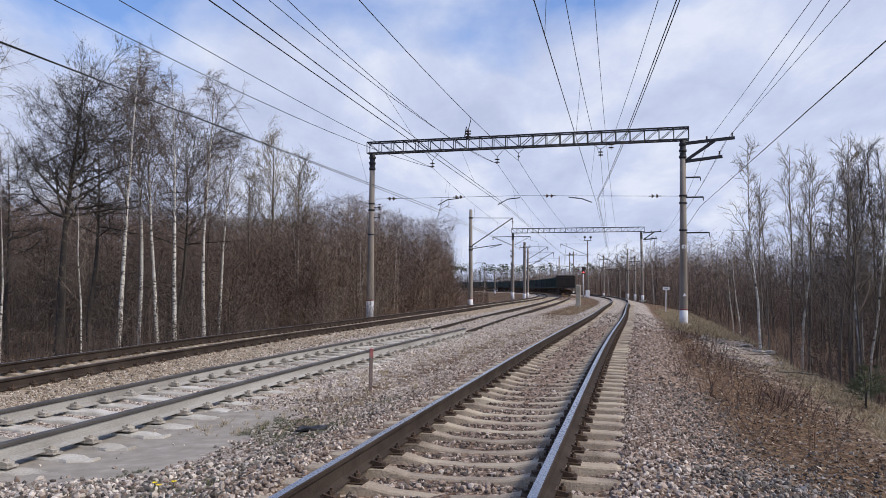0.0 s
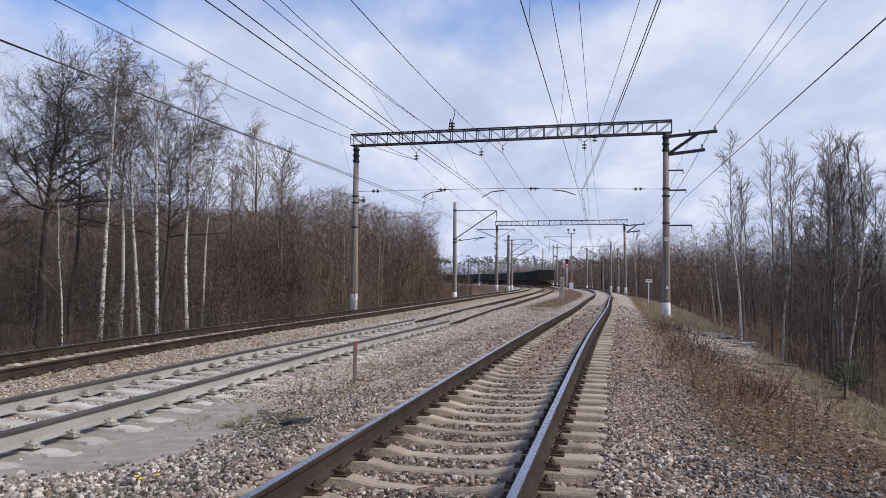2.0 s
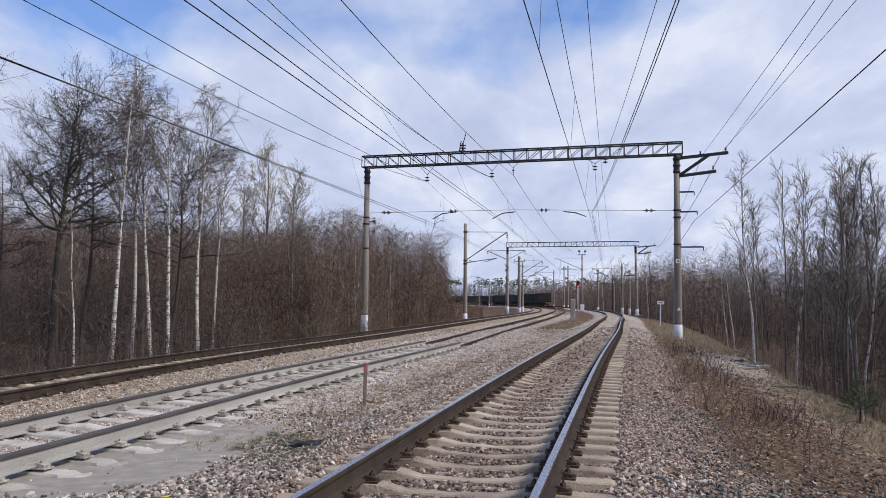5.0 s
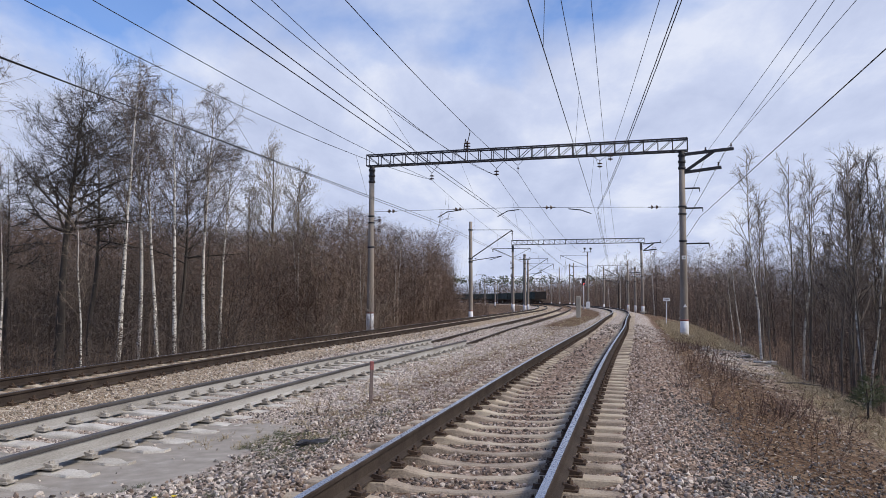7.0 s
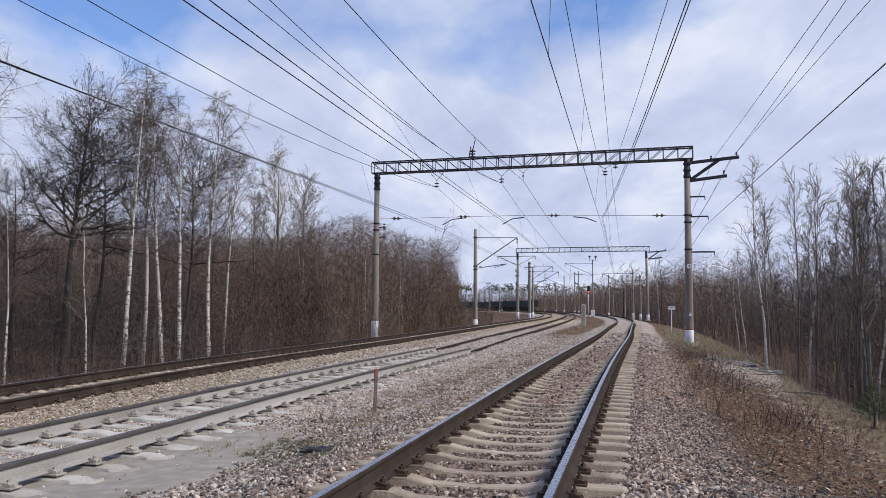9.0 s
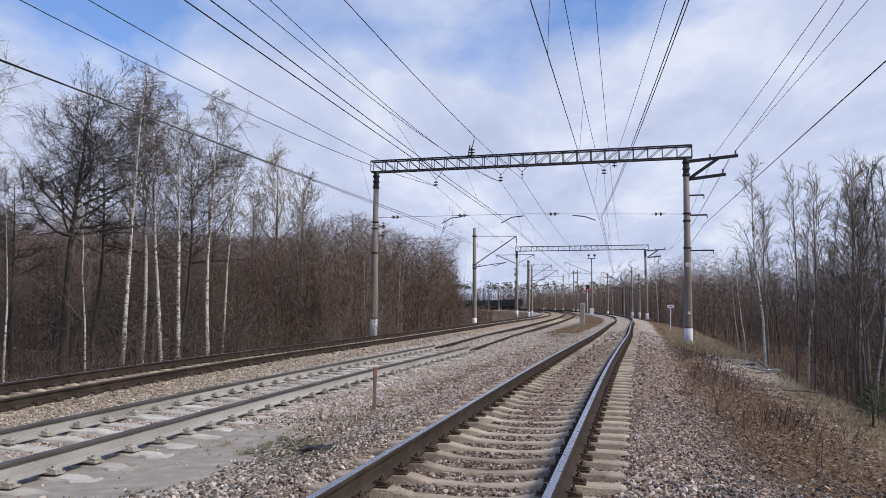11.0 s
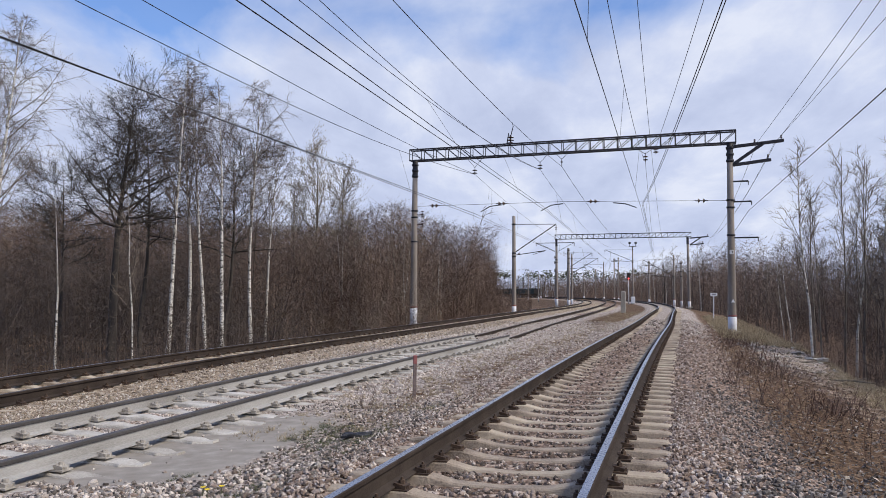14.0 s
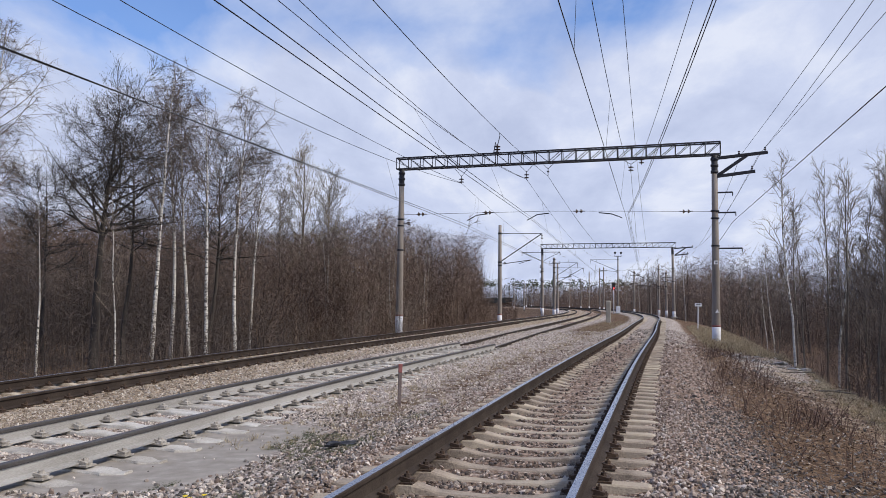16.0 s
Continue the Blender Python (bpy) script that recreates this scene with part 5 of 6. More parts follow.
def young_pine(x, y, h):
    rng = random.Random(int(x * 100))
    e = tagged(new("pine_sapling"), "small green pine sapling at the edge of the slope", "sapling", "saplings")
    e.matrix_basis = pose(x, y, float(ground_z(x, y)))
    v, f = tube_np([([(0, 0, -0.1), (0.02, 0, h * 0.5), (0, 0.02, h)], [0.025, 0.018, 0.006])], 6)
    mesh_np("trunk", v, f, DARK_BARK, e)
    P = []
    for i in range(30):
        z = h * rng.uniform(0.2, 0.98)
        a = rng.uniform(0, math.tau)
        d = np.array([math.cos(a), math.sin(a), 0.35])
        ln = (h - z) * 0.55 + 0.15
        for j in range(26):
            p = np.array([0, 0, z]) + d * ln * rng.uniform(0.25, 1)
            q = p + unit(d + np.array([rng.gauss(0, 0.6), rng.gauss(0, 0.6), rng.gauss(0, 0.5)])) * 0.09
            P.append(([p, q], [0.004, 0.002]))
    v, f = tube_np(P, 3)
    mesh_np("crown", v, f, NEEDLE, e)


young_pine(8.15, 15.2, 0.6)
young_pine(8.9, 16.4, 0.8)


def brush_wall(name, n, place, r, mat, label, seed):
    """A closed stand of upright stems and rods, deep behind the nearer trees."""
    rng = random.Random(seed)
    L = []
    for i in range(n):
        x, y, z, h = place(rng)
        if i % 15 == 0:
            L.append(((x, y, z), (x + rng.gauss(0, 0.09) * h, y + rng.gauss(0, 0.3), z + h)))
        else:
            f = rng.uniform(0.08, 0.95) * h
            ln = rng.uniform(0.05, 0.15) * h
            L.append(((x, y, z + f), (x + rng.gauss(0, 0.6) * ln, y + rng.gauss(0, 0.6) * ln, z + min(h * 1.04, f + ln * rng.uniform(0.1, 0.8)))))
    v, f = slivers([(np.array(a), np.array(b)) for a, b in L], r, rng)
    return tagged(mesh_np(name, v, f, mat), label, "wood", kind="stuff")


def far_end(rng):
    x, y = rng.uniform(-75, 175), rng.uniform(395, 450)
    return x, y, -0.8, rng.uniform(6.5, 11.0)


def right_bend(rng):
    y = 105 + 260 * rng.random()
    x = float(near_line(y)) + rng.uniform(8, 32)
    return x, y, -2.2, rng.uniform(7.0, 11.8) * (1.05 if y < 200 else 0.95)


def right_deep(rng):
    y = 8 + 125 * rng.random()
    x = float(near_line(y)) + rng.uniform(19, 48)
    return x, y, -4.5, rng.uniform(6.0, 10.5)


def left_deep(rng):
    y = 20 + 95 * rng.random()
    x = min(float(far_line(y)) - rng.uniform(20, 50), -0.02 * y)
    return x, y, -2.4, min(rng.uniform(5.5, 9.5) * (1 if y < 75 else 0.85), (3.5 + 0.094 * y) * rng.uniform(0.8, 1.0))


def left_hill(rng):
    """The wooded rise behind the birches, falling away towards the bend."""
    y = 70 + 48 * rng.random()
    k = rng.uniform(0.17, 0.85)
    rise = 0.082 + 0.038 * min(1.0, max(0.0, (k - 0.17) / 0.3))
    return -k * y, y, -2.4, (3.7 + rise * y) * rng.uniform(0.78, 1.05)


def left_bend(rng):
    y = 52 + 62 * rng.random()
    x = min(float(far_line(y)) - rng.uniform(5.5, 22), 0.014 * y - rng.uniform(0, 3.0))
    return x, y, -2.2, min(rng.uniform(6.5, 13.5), 3.4 + (0.092 + 0.032 * math.exp(-((x / y + 0.125) / 0.055) ** 2)) * y) * (1 if y < 92 else max(0.6, 1 - (y - 92) / 60))


def left_low(rng):
    """Low shrubs below the far curve, hiding the head of the train."""
    y = 92 + 70 * rng.random()
    k = 0.057 - 0.075 * rng.random() ** 1.3
    x = min(k * y, float(far_line(y)) - 4.5)
    return x, y, float(ground_z(x, y)), (3.2 + 22 * max(0.0, 0.05 - x / y)) * rng.uniform(0.5, 1.1)


brush_wall("far_wood", 16000, left_low, 0.022, BRUSH, "low brown shrubs below the far curve of the line", 97)
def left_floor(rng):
    """Undergrowth at the foot of the birches, its shade put into a dark colour."""
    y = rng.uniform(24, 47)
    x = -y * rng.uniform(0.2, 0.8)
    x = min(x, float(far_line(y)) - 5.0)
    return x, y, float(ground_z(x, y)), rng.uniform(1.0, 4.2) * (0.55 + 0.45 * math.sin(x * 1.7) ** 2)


# shade among the birch feet is painted by the darker brushwood
brush_wall("undergrowth", 24000, left_floor, 0.011, BRUSH_DARK, "leafless undergrowth at the foot of the birches, coloured dark for shade", 98)
def right_floor(rng):
    """Leafless undergrowth at the foot of the slope."""
    y = 12 + 60 * rng.random() ** 1.3
    x = float(near_line(y)) + rng.uniform(7.2, 15)
    return x, y, float(ground_z(x, y)), rng.uniform(0.5, 2.6)


brush_wall("undergrowth", 16000, right_floor, 0.009, BRUSH_WARM, "grey-brown leafless undergrowth at the foot of the slope", 99)
brush_wall("far_wood", 110000, left_bend, 0.0115, BRUSH, "brown leafless wood crowding the bend", 95)
brush_wall("far_wood", 130000, left_hill, 0.023, BRUSH, "brown leafless wood on the rise behind the birches", 96)
brush_wall("far_wood", 30000, far_end, 0.09, BRUSH_DARK, "closed leafless wood at the end of the straight", 91)
brush_wall("far_wood", 120000, right_bend, 0.023, BRUSH_WARM, "brown leafless wood along the bend", 92)
brush_wall("far_wood", 90000, right_deep, 0.013, BRUSH_WARM, "dark depth of the wood below the shoulder", 93)
# the dark brushwood colour stands in for shade deep in this wood
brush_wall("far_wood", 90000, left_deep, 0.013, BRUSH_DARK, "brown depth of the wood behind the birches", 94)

# ---- loose stones, grass, scrub and litter ----
STONE = material("ballast_stone", [(0.05, (0.107, 0.074, 0.056)), (0.35, (0.203, 0.148, 0.115)), (0.6, (0.294, 0.225, 0.182)), (0.85, (0.396, 0.32, 0.274)), (1.0, (0.556, 0.475, 0.422))], 30, bump=0.3, bump_scale=90, per=0.9, tone="island", space="World", fine=0.5)
PALE_STONE = material("pale_stone", [(0.05, (0.290, 0.236, 0.192)), (0.4, (0.454, 0.389, 0.334)), (0.7, (0.556, 0.484, 0.419)), (1.0, (0.707, 0.625, 0.555))], 30, bump=0.3, bump_scale=90, per=0.9, tone="island", space="World", fine=0.5)
PIECE_STONE = material("ballast_piece", [(0.1, (0.118, 0.085, 0.065)), (0.4, (0.235, 0.178, 0.142)), (0.7, (0.353, 0.285, 0.240)), (0.98, (0.556, 0.475, 0.422))], 30, bump=0.3, bump_scale=90, per=0.9, tone="object", space="World", fine=0.5)
GREY_STONE = material("dark_grey_stone", [(0.05, (0.048, 0.039, 0.033)), (0.45, (0.105, 0.088, 0.076)), (0.75, (0.185, 0.162, 0.145)), (1.0, (0.40, 0.365, 0.335))], 30, bump=0.3, bump_scale=90, per=0.9, tone="island", space="World", fine=0.5)
OCHRE_STONE = material("ochre_stone", [(0.05, (0.17, 0.13, 0.095)), (0.45, (0.32, 0.262, 0.20)), (0.75, (0.44, 0.375, 0.305)), (1.0, (0.60, 0.545, 0.48))], 30, bump=0.3, bump_scale=90, per=0.9, tone="island", space="World", fine=0.5)
OILY_STONE = material("oily_stone", [(0.05, (0.045, 0.034, 0.028)), (0.45, (0.095, 0.073, 0.06)), (0.75, (0.155, 0.125, 0.105)), (1.0, (0.28, 0.235, 0.20))], 30, bump=0.3, bump_scale=90, per=0.9, tone="island", space="World", fine=0.5)
STRAW = material("dry_grass", [(0.2, (0.175, 0.131, 0.075)), (0.5, (0.350, 0.275, 0.169)), (0.8, (0.537, 0.450, 0.300))], 3, bump=0, per=0.7, tone="island", space="World")
WEED = material("green_weed", [(0.2, (0.045, 0.052, 0.022)), (0.5, (0.08, 0.088, 0.038)), (0.8, (0.13, 0.138, 0.068))], 3, bump=0, per=0.7, tone="island", space="World")
TWIG_RED = material("reddish_scrub", [(0.2, (0.045, 0.024, 0.018)), (0.5, (0.095, 0.052, 0.038)), (0.8, (0.17, 0.105, 0.078))], 3, bump=0, per=0.7, tone="island", space="World")
LEAF = material("dead_leaves", [(0.15, (0.05, 0.03, 0.018)), (0.45, (0.115, 0.07, 0.044)), (0.75, (0.20, 0.14, 0.09)), (0.95, (0.42, 0.36, 0.29))], 6, bump=0.2, per=0.9, tone="island", space="World")
YELLOW = material("yellow_flower", [(0.3, (0.75, 0.52, 0.02)), (0.7, (0.85, 0.68, 0.05))], 20, bump=0)

ICO = bmesh.new()
bmesh.ops.create_icosphere(ICO, subdivisions=1, radius=1.0)
ICO.verts.ensure_lookup_table()
ICO_V, ICO_F = np.array([v.co for v in ICO.verts]), np.array([[v.index for v in f.verts] for f in ICO.faces])
ICO.free()
OCT_V = np.array([(1, 0, 0), (-1, 0, 0), (0, 1, 0), (0, -1, 0), (0, 0, 1), (0, 0, -1)], float)
OCT_F = np.array([(0, 2, 4), (2, 1, 4), (1, 3, 4), (3, 0, 4), (2, 0, 5), (1, 2, 5), (3, 1, 5), (0, 3, 5)])


def stones_np(rng, xyz, size, v0, f0):
    """Broken stones of uneven shape at those points."""
    n = len(xyz)
    v = v0[None] * rng.uniform(0.58, 1.25, (n, len(v0), 1))
    v = v * rng.uniform(0.65, 1.25, (n, 1, 3)) * np.array([1, 1, 0.72])
    q = rng.normal(size=(n, 4)); q /= np.linalg.norm(q, axis=1)[:, None]
    q = np.where(rng.random((n, 1)) < 0.5, q, np.concatenate([q[:, :1], 0.3 * q[:, 1:3], q[:, 3:]], 1)); q /= np.linalg.norm(q, axis=1)[:, None]
    w, x, y, z = q.T
    R = np.stack([1 - 2 * (y * y + z * z), 2 * (x * y - z * w), 2 * (x * z + y * w), 2 * (x * y + z * w), 1 - 2 * (x * x + z * z), 2 * (y * z - x * w), 2 * (x * z - y * w), 2 * (y * z + x * w), 1 - 2 * (x * x + y * y)], -1).reshape(n, 3, 3)
    v = np.einsum("nij,nkj->nki", R, v) * size[:, None, None] + xyz[:, None]
    f = f0[None] + (np.arange(n) * len(v0))[:, None, None]
    return v.reshape(-1, 3), f.reshape(-1, 3)


def off_sleepers(x, y):
    """True where no sleeper or rail lies."""
    ok = np.ones(len(x), bool)
    for sx, sy, h in SLEEPERS_AT:
        if 2 < sy < 40:
            c, s = math.cos(h), math.sin(h)
            dx, dy = x - sx, y - sy
            ok &= ~((np.abs(dx * c - dy * s) < 1.27) & (np.abs(dx * s + dy * c) < 0.135))
    for line, y1 in ((near_line, 60), (panel_line, 29), (far_line, 60)):
        u = (x - line(y)) * 0.973
        ok &= ~((np.abs(np.abs(u) - 0.795) < 0.11) & (y < y1))
    return ok


def lay_stones():
    rng = np.random.default_rng(4)
    kinds = {"brown": [], "pale": [], "grey": [], "ochre": [], "oily": []}
    for y0, y1, per, r0, r1, v0, f0 in ((3.9, 7.4, 620, 0.012, 0.030, ICO_V, ICO_F), (7.4, 13, 520, 0.011, 0.027, OCT_V, OCT_F), (13, 26, 95, 0.018, 0.038, OCT_V, OCT_F), (26, 48, 32, 0.03, 0.055, OCT_V, OCT_F)):
        n = int(per * (y1 - y0) * 15)
        y = rng.uniform(y0, y1, n); x = near_line(y) + rng.uniform(-9.5, 5.0, n)
        ok = (np.abs(x / y) < 0.68) & off_sleepers(x, y)
        zn = zones(x, y)
        ok &= rng.random(n) > np.clip(zn["sand"] * 1.35, 0, 0.985)
        u = (x - near_line(y)) * 0.973
        heap = rubble_patch(u, y)
        ok &= rng.random(n) > (1 - np.clip(1.6 * heap, 0, 1)) * np.clip((u - 1.9 - 0.9 * np.clip((9 - y) / 3, 0, 1)) / 1.3, 0, 0.88) * np.clip((y - 6.5) / 3, 0.25, 1)
        ok &= rng.random(n) > 0.5 * np.clip(zn["soil"], 0, 1) * (u < 0)
        x, y = x[ok], y[ok]
        pale = rng.random(len(x)) < np.clip(zones(x, y)["pale"] * 0.95, 0.04, 0.9)
        size = rng.uniform(r0, r1, len(x)) * np.where(rng.random(len(x)) < 0.12, 1.4, 1)
        xyz = np.stack([x, y, ground_z(x, y) + size * rng.uniform(-0.1, 0.55, len(x))], -1)
        u = (x - near_line(y)) * 0.973
        grey = rng.random(len(x)) < np.clip((u - 1.6) / 0.9, 0, 0.85) * (y < 16)
        grey |= (rng.random(len(x)) < 0.42) & (u < -1.5) & (u > -4.2) & (y < 12)
        ochre = (rng.random(len(x)) < 0.9) & ((x - far_line(y)) * 0.973 < 2.5) & ~grey
        oily = (np.abs(u) < 1.15) & (rng.random(len(x)) < 0.42)
        pale &= ~ochre & ~oily; grey &= ~oily
        for k, m in (("brown", ~pale & ~grey & ~ochre & ~oily), ("pale", pale & ~grey), ("grey", grey), ("ochre", ochre), ("oily", oily)):
            kinds[k].append(stones_np(rng, xyz[m], size[m], v0, f0))
    for k, mat, lab in (("brown", STONE, "grey-brown broken ballast stone around the sleepers"), ("pale", PALE_STONE, "pale grey crushed stone round the dusty track"), ("grey", GREY_STONE, "dark grey weathered stone on the shoulder"),
                        ("ochre", OCHRE_STONE, "ochre-grey ballast stone beside the rusty track"), ("oily", OILY_STONE, "dark oil-stained ballast stone between the rails")):
        v, f = joined(*kinds[k])
        tagged(mesh_np("ballast", v, f, mat), lab, "ballast", kind="stuff")
    # the stones nearest to the viewer, one by one
    meshes = []
    for k in range(6):
        v, f = stones_np(rng, np.zeros((1, 3)), np.array([1.0]), ICO_V, ICO_F)
        me = bpy.data.meshes.new("stone"); me.from_pydata(v.tolist(), [], f.tolist()); me.materials.append(PIECE_STONE); meshes.append(me)
    n = 0
    while n < 290:
        y = rng.uniform(4.4, 6.4); x = float(near_line(y)) + rng.uniform(-3.6, 3.4)
        if abs(x / y) > 0.6 or not off_sleepers(np.array([x]), np.array([y]))[0]:
            continue
        s = rng.uniform(0.02, 0.036)
        ob = new("stone", meshes[n % 6]); ob.parent = ground
        ob.matrix_basis = pose(x, y, float(ground_z(x, y)) + s * 0.55, rng.uniform(-25, 25), rng.uniform(-25, 25), rng.uniform(0, 360)) @ Matrix.Diagonal((s, s, s, 1))
        n += 1


lay_stones()


def tuft(rng, h, blades, spread):
    L = []
    for i in range(blades):
        a = rng.uniform(0, math.tau); o = np.array([math.cos(a), math.sin(a), 0]) * rng.uniform(0, spread * 0.4)
        L.append((o, o + np.array([math.cos(a) * spread * rng.uniform(0.2, 1.3), math.sin(a) * spread * rng.uniform(0.2, 1.3), h * rng.uniform(0.4, 1)])))
    return slivers(L, 0.004, rng)


def lay_cover():
    rng = random.Random(19)
    tufts = [tuft(rng, 0.16, 16, 0.12) for _ in range(5)]
    P = []
    while len(P) < 4200:
        y = 6 + 70 * rng.random() ** 1.7
        r = rng.random()
        if r < 0.4:
            u = rng.gauss(-2.9, 0.7)
            if y < 9 or rng.random() < 0.3:
                continue
        elif r < 0.9:
            u = rng.uniform(3.6, 6.8) if y > 36 else rng.uniform(5.0, 6.7)
            if rng.random() < rubble_patch(u, y) * 1.5:
                continue
        else:
            u = rng.gauss(-3.6, 1.0)
            if y < 34:
                continue
        x = float(near_line(y)) + u * 1.03
        s = rng.uniform(0.5, 1.5) * (0.6 if u < 0 else 0.85 if y < 26 else 1.5)
        P.append((x, y, float(ground_z(x, y)) - 0.01, s, rng.uniform(0, 6.3), rng.randrange(5)))
    for i in range(1100):
        y = rng.uniform(34, 66); u = rng.uniform(3.0, 6.6)
        x = float(near_line(y)) + u * 1.03
        P.append((x, y, float(ground_z(x, y)) - 0.01, rng.uniform(1.2, 2.4), rng.uniform(0, 6.3), rng.randrange(5)))
    for i in range(900):
        y = 9 + 22 * rng.random() ** 1.3; u = rng.uniform(5.2, 7.0)
        if rng.random() < rubble_patch(u, y):
            continue
        x = float(near_line(y)) + u * 1.03
        P.append((x, y, float(ground_z(x, y)) - 0.01, (1.3, 1.3, rng.uniform(0.5, 1.1)), rng.uniform(0, 6.3), rng.randrange(5)))
    scatter("dry_grass", tufts, P, STRAW, "short dry straw-coloured grass among the gravel", "grass")
    P = []
    for i in range(620):
        k = rng.random()
        if k < 0.55:
            y = rng.uniform(5.6, 10.5); x = float(near_line(y)) - rng.uniform(1.8, 2.75)
        elif k < 0.8:
            y = rng.uniform(10, 20); x = float(near_line(y)) + rng.uniform(4.8, 6.6)
        else:
            y = rng.uniform(12, 30); x = float(near_line(y)) + rng.uniform(3.5, 6.2)
        P.append((x, y, float(ground_z(x, y)), rng.uniform(0.12, 0.34), rng.uniform(0, 6.3), rng.randrange(5)))
    for i in range(1500):
        y = rng.uniform(5.4, 11.5); x = float(near_line(y)) - rng.uniform(1.9, 3.1)
        if wave(x, y, 2.2, 3) > 0.05:
            P.append((x, y, float(ground_z(x, y)), (0.5, 0.5, rng.uniform(0.15, 0.3)), rng.uniform(0, 6.3), rng.randrange(5)))
    scatter("green_weeds", tufts, P, WEED, "small green weeds growing between the stones", "weeds")
    # reddish scrub on the shoulder
    bush = [shrub(rng, 0.75, 7, 11, 0.0026, 0.0017, 0.95) for _ in range(6)]
    P = []
    for i in range(105):
        y = rng.uniform(9.0, 34) if i % 3 else rng.uniform(8.5, 15)
        u = rng.uniform(2.4, 4.7)
        x = float(near_line(y)) + u * 1.03
        s = rng.uniform(0.35, 1.15) * min(1.0, y / 13)
        P.append((x, y, float(ground_z(x, y)), s, rng.uniform(0, 6.3), rng.randrange(6)))
    for x, y, s in ((-0.55, 14.2, 0.5), (-0.2, 14.8, 0.6), (0.3, 15.6, 0.5), (-1.75, 11.6, 0.55), (5.9, 44, 0.9), (5.0, 40, 0.7), (9.4, 58, 0.8)):
        P.append((x, y, float(ground_z(x, y)), s, rng.uniform(0, 6.3), rng.randrange(6)))
    scatter("scrub", bush, P, TWIG_RED, "low reddish-brown leafless scrub on the gravel shoulder", "scrub")
    # dead leaves and litter
    V, Fc = [], []
    for i in range(5200):
        y = 5 + 30 * rng.random() ** 1.6; u = 2.3 + 4.2 * rng.random() ** 0.8
        x = float(near_line(y)) + u * 1.03
        z = float(ground_z(x, y)) + 0.015
        a, s = rng.uniform(0, 6.3), rng.uniform(0.018, 0.045)
        c, d = math.cos(a) * s, math.sin(a) * s
        b = len(V)
        t = rng.uniform(-0.02, 0.03)
        V += [(x + c, y + d, z + t), (x - d * 0.6, y + c * 0.6, z + rng.uniform(0, 0.025)), (x - c, y - d, z - t * 0.5), (x + d * 0.6, y - c * 0.6, z + rng.uniform(0, 0.02))]
        Fc.append((b, b + 1, b + 2, b + 3))
    tagged(mesh_np("leaf_litter", V, Fc, LEAF), "curled brown dead leaves strewn over the shoulder", "leaf litter", kind="stuff")
    # yellow coltsfoot
    for x, y in ((-2.34, 6.45), (-2.28, 6.38), (-2.2, 6.5)):
        e = tagged(new("coltsfoot_flower"), "small yellow coltsfoot flower in the gravel", "flower", "flowers")
        e.matrix_basis = pose(x, y, float(ground_z(x, y)))
        bm = bmesh.new(); rod(bm, (0, 0, -0.02), (0.005, 0, 0.075), 0.004, n=5); part("stem", bm, WEED, e)
        bm = bmesh.new()
        for k in range(10):
            a = k * math.tau / 10
            box(bm, pose(0.005 + 0.012 * math.cos(a), 0.012 * math.sin(a), 0.083, 0, -18, math.degrees(a)), 0.022, 0.007, 0.003)
        part("bloom", bm, YELLOW, e)


lay_cover()


def debris():
    """Pale slabs and boards dumped at the edge of the shoulder, and a felled stem."""
    rng = random.Random(8)
    heap = [(12.0, 29.0, 0.5), (11.3, 28.2, 0.4), (11.7, 30.4, 0.45), (10.6, 31.5, 0.35), (9.9, 27.6, 0.3)]
    for _ in range(22):
        y = rng.uniform(23, 34)
        heap.append((float(near_line(y)) + rng.uniform(3.9, 6.3), y, rng.uniform(0.12, 0.32)))
    for x, y, s in heap:
        e = tagged(new("concrete_scrap"), "broken pale concrete scrap on the edge of the shoulder", "rubble", "rubble pieces")
        bm = bmesh.new()
        box(bm, pose(0, 0, 0), s, s * 0.5, s * 0.22, 0.03)
        for v in bm.verts:
            v.co += Vector((rng.gauss(0, 0.03), rng.gauss(0, 0.03), rng.gauss(0, 0.02)))
        part("scrap_body", bm, DUSTY, e)
        e.matrix_basis = pose(x, y, float(ground_z(x, y)) + s * 0.08, rng.uniform(-12, 12), rng.uniform(-12, 12), rng.uniform(0, 180))
    for x, y, l, turn in ((10.9, 27.0, 1.6, 20), (9.2, 20.5, 1.2, -40)):
        e = tagged(new("dead_branch"), "dead grey branch lying on the slope", "branch", "branches")
        v, f = tube_np([([(-l / 2, 0, 0.03), (0, 0.06, 0.06), (l / 2, -0.03, 0.04)], [0.03, 0.025, 0.012]), ([(0, 0.06, 0.06), (0.3, 0.3, 0.12)], [0.015, 0.006])] , 6)
        mesh_np("stem", v, f, GREY_BARK, e)
        e.matrix_basis = pose(x, y, float(ground_z(x, y)), 0, 0, turn)


debris()

# ---- the goods train ----
GREEN = material("dark_green_wagon_paint", [(0.3, (0.012, 0.020, 0.018)), (0.5, (0.020, 0.034, 0.029)), (0.7, (0.035, 0.05, 0.042))], 0.8, rough=(0.6, 0.9), bump=0.2, bump_scale=12, space="World", stretch=(1, 1, 0.4))
BROWN = material("brown_wagon_end", [(0.3, (0.014, 0.011, 0.010)), (0.7, (0.035, 0.027, 0.023))], 1.2, rough=(0.6, 0.9), bump=0.2, bump_scale=12, space="World")


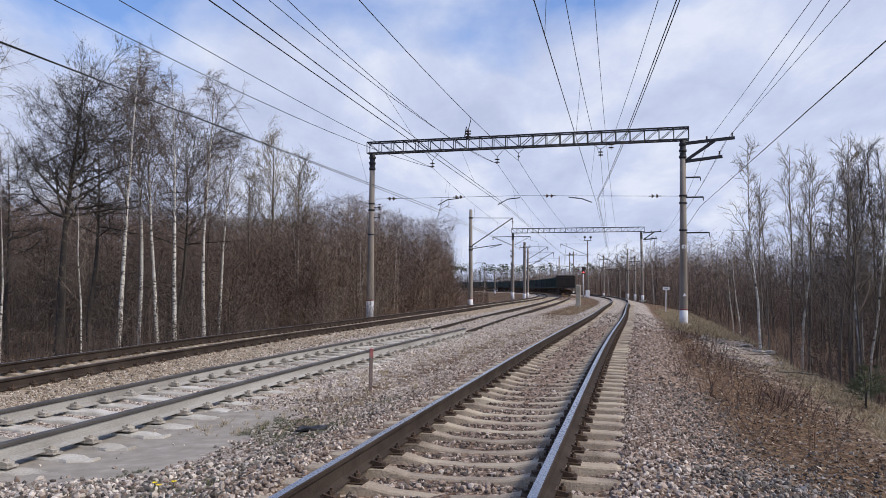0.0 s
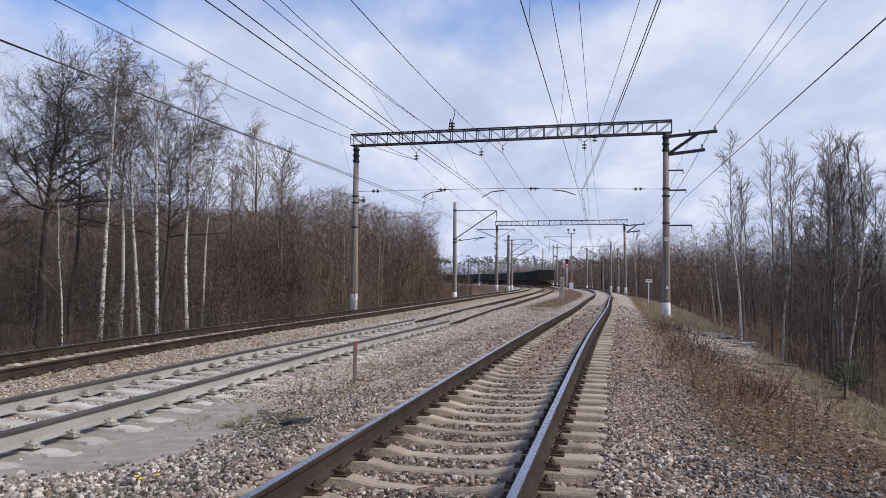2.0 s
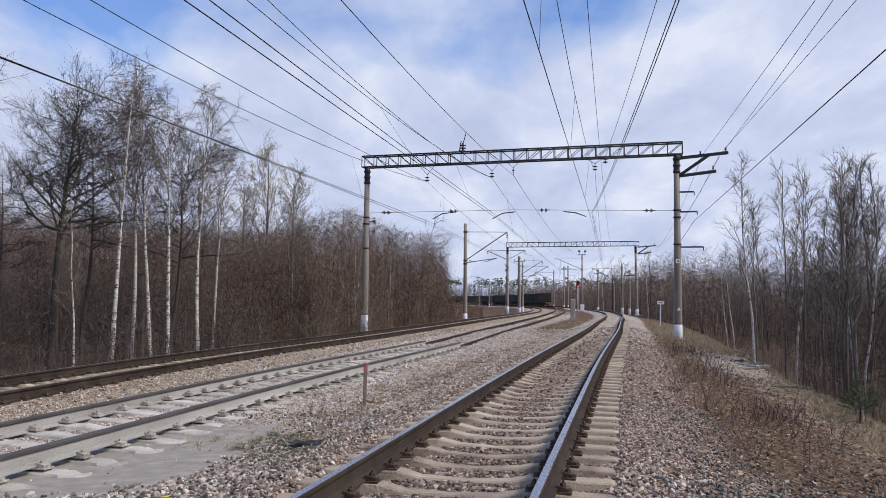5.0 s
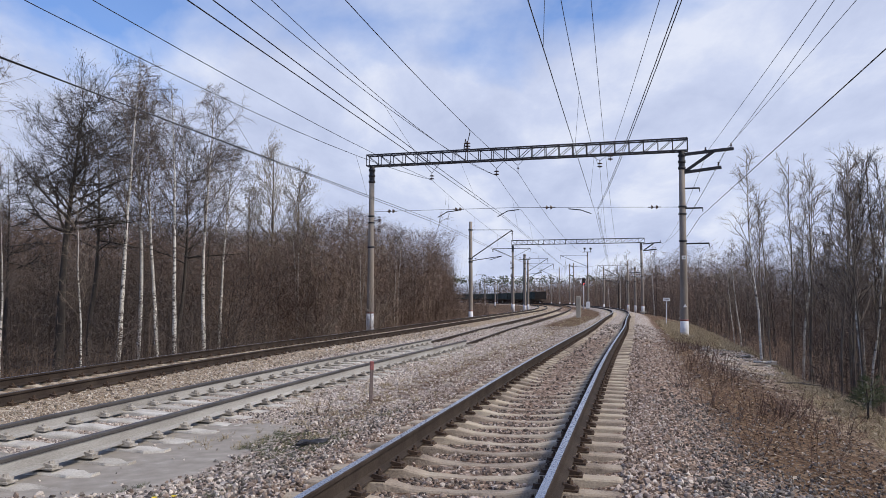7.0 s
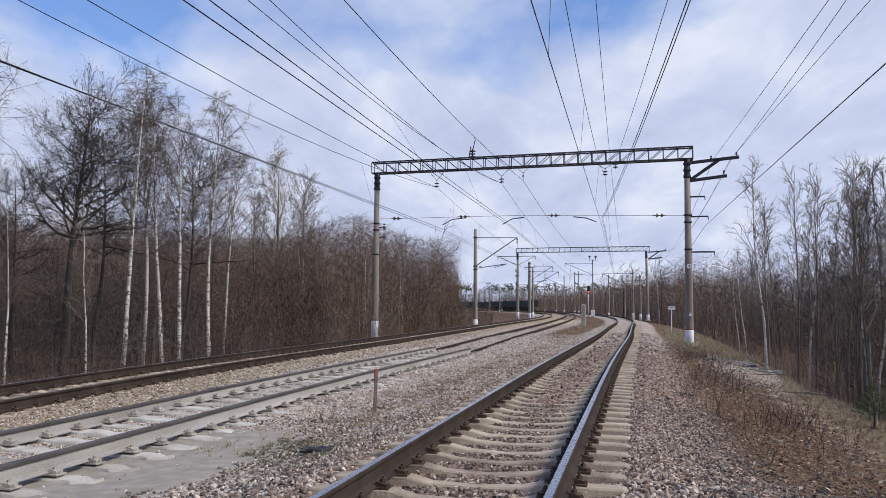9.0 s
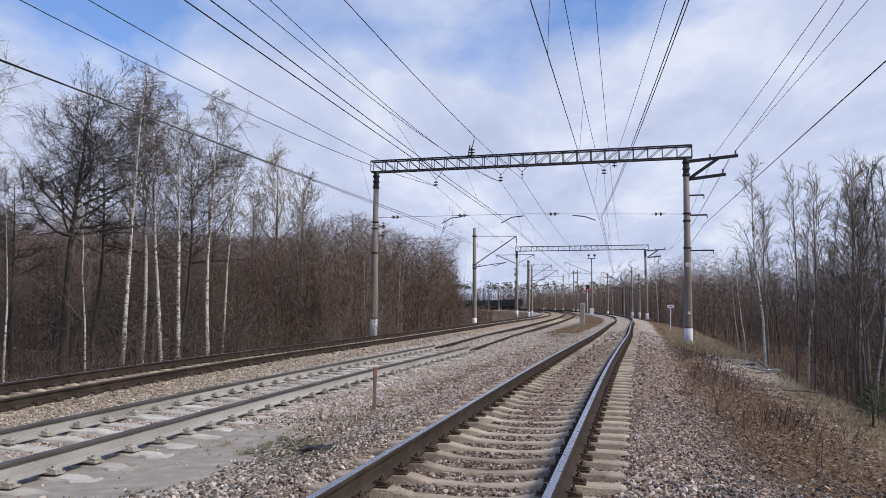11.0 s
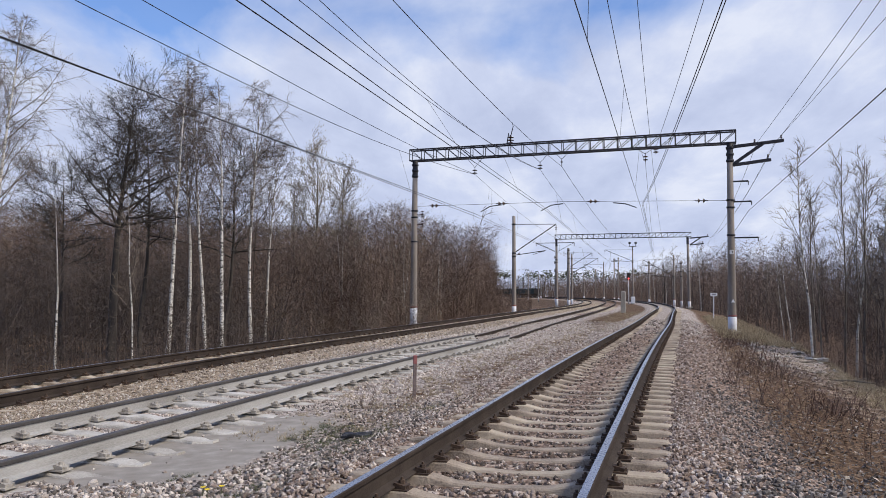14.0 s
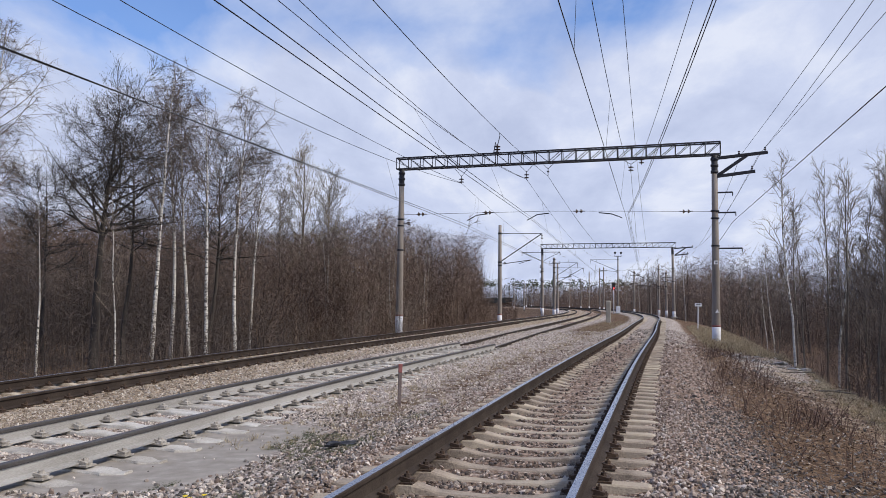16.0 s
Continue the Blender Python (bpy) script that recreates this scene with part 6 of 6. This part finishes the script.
def wagon():
    """An open gondola: ribbed sides and ends, underframe, two bogies and couplers. It runs along its own y."""
    e = tagged(new("gondola_wagon"), "dark green open gondola wagon with ribbed sides running on the rails", "wagon", "train wagons")
    L, Wd, z0, z1 = 12.7, 3.1, 1.35, 3.5
    for s in (-1, 1):
        bm = bmesh.new(); box(bm, pose(s * Wd / 2, 0, (z0 + z1) / 2), 0.07, L, z1 - z0, 0.01); box(bm, pose(s * (Wd / 2 + 0.03), 0, z1 - 0.06), 0.14, L + 0.1, 0.12, 0.02); box(bm, pose(s * (Wd / 2 + 0.03), 0, z0 + 0.02), 0.12, L + 0.1, 0.16, 0.02)
        part("side_wall", bm, GREEN, e)
        for k in range(8):
            bm = bmesh.new(); box(bm, pose(s * (Wd / 2 + 0.09), -L / 2 + 0.1 + k * (L - 0.2) / 7, (z0 + z1) / 2), 0.12, 0.16, z1 - z0 - 0.05, 0.02); part("side_post", bm, GREEN, e)
        bm = bmesh.new(); box(bm, pose(0, s * L / 2, (z0 + z1) / 2), Wd, 0.07, z1 - z0, 0.01); box(bm, pose(0, s * (L / 2 + 0.03), z1 - 0.06), Wd + 0.2, 0.14, 0.12, 0.02)
        for k in range(4):
            box(bm, pose(0, s * (L / 2 + 0.06), z0 + 0.25 + k * 0.5), Wd, 0.1, 0.1, 0.02)
        for q in (-0.75, 0.75):
            box(bm, pose(q, s * (L / 2 + 0.1), (z0 + z1) / 2), 0.12, 0.1, z1 - z0 - 0.1, 0.02)
        part("end_wall", bm, BROWN, e, "dark brown ribbed end wall")
        bm = bmesh.new(); box(bm, pose(0, s * (L / 2 + 0.35), 1.05), 0.3, 0.65, 0.3, 0.05); part("coupler", bm, RUST, e)
        bogie = new("bogie"); bogie.parent = e; bogie.matrix_basis = pose(0, s * 4.33, 0)
        bm = bmesh.new()
        for q in (-1, 1):
            box(bm, pose(q * 1.02, 0, 0.62), 0.16, 2.3, 0.28, 0.05); box(bm, pose(q * 1.02, 0, 0.42), 0.14, 0.8, 0.2, 0.04)
        box(bm, pose(0, 0, 0.75), 2.1, 0.45, 0.3, 0.04)
        part("bogie_frame", bm, RUST, bogie)
        for y in (-0.925, 0.925):
            bm = bmesh.new()
            rod(bm, (-0.95, y, 0.475), (0.95, y, 0.475), 0.08, n=8)
            for q in (-0.795, 0.795):
                rod(bm, (q - 0.065, y, 0.475), (q + 0.065, y, 0.475), 0.475, n=20)
            part("wheelset", bm, RUST, bogie)
    bm = bmesh.new(); box(bm, pose(0, 0, 1.27), Wd - 0.1, L, 0.08); box(bm, pose(0, 0, 1.08), 0.5, L, 0.34, 0.02); part("underframe", bm, RUST, e)
    return e


first = wagon()
wagons = [first] + [copy_thing(first, pose(0, 0, 0)) for _ in range(16)]
tagged(first, "last open gondola wagon with dark brown ribbed end wall")
path_y = np.linspace(120, 900, 3000)
path_x = mid_line(np.minimum(path_y, 400)) + np.minimum(0, (400 - path_y)) * 0.33
path_s = np.concatenate([[0], np.cumsum(np.hypot(np.diff(path_x), np.diff(path_y)))])
S0 = float(np.interp(139.0, path_y, path_s))
SPEED = 12.6


def on_path(s):
    return np.array([np.interp(s, path_s, path_x), np.interp(s, path_s, path_y)])


def rolling(s):
    """The pose of a wagon whose middle is s along the track."""
    a, b = on_path(s - 4.33), on_path(s + 4.33)
    m = (a + b) / 2
    return pose(m[0], m[1], float(mid_z(m[1])), 0, 0, -math.degrees(math.atan2(b[0] - a[0], b[1] - a[1])))


def motions():
    for k, w in enumerate(wagons):
        walk(w, [(t, rolling(S0 + 6.6 + 13.92 * k + SPEED * t)) for t in range(17)])


motions()
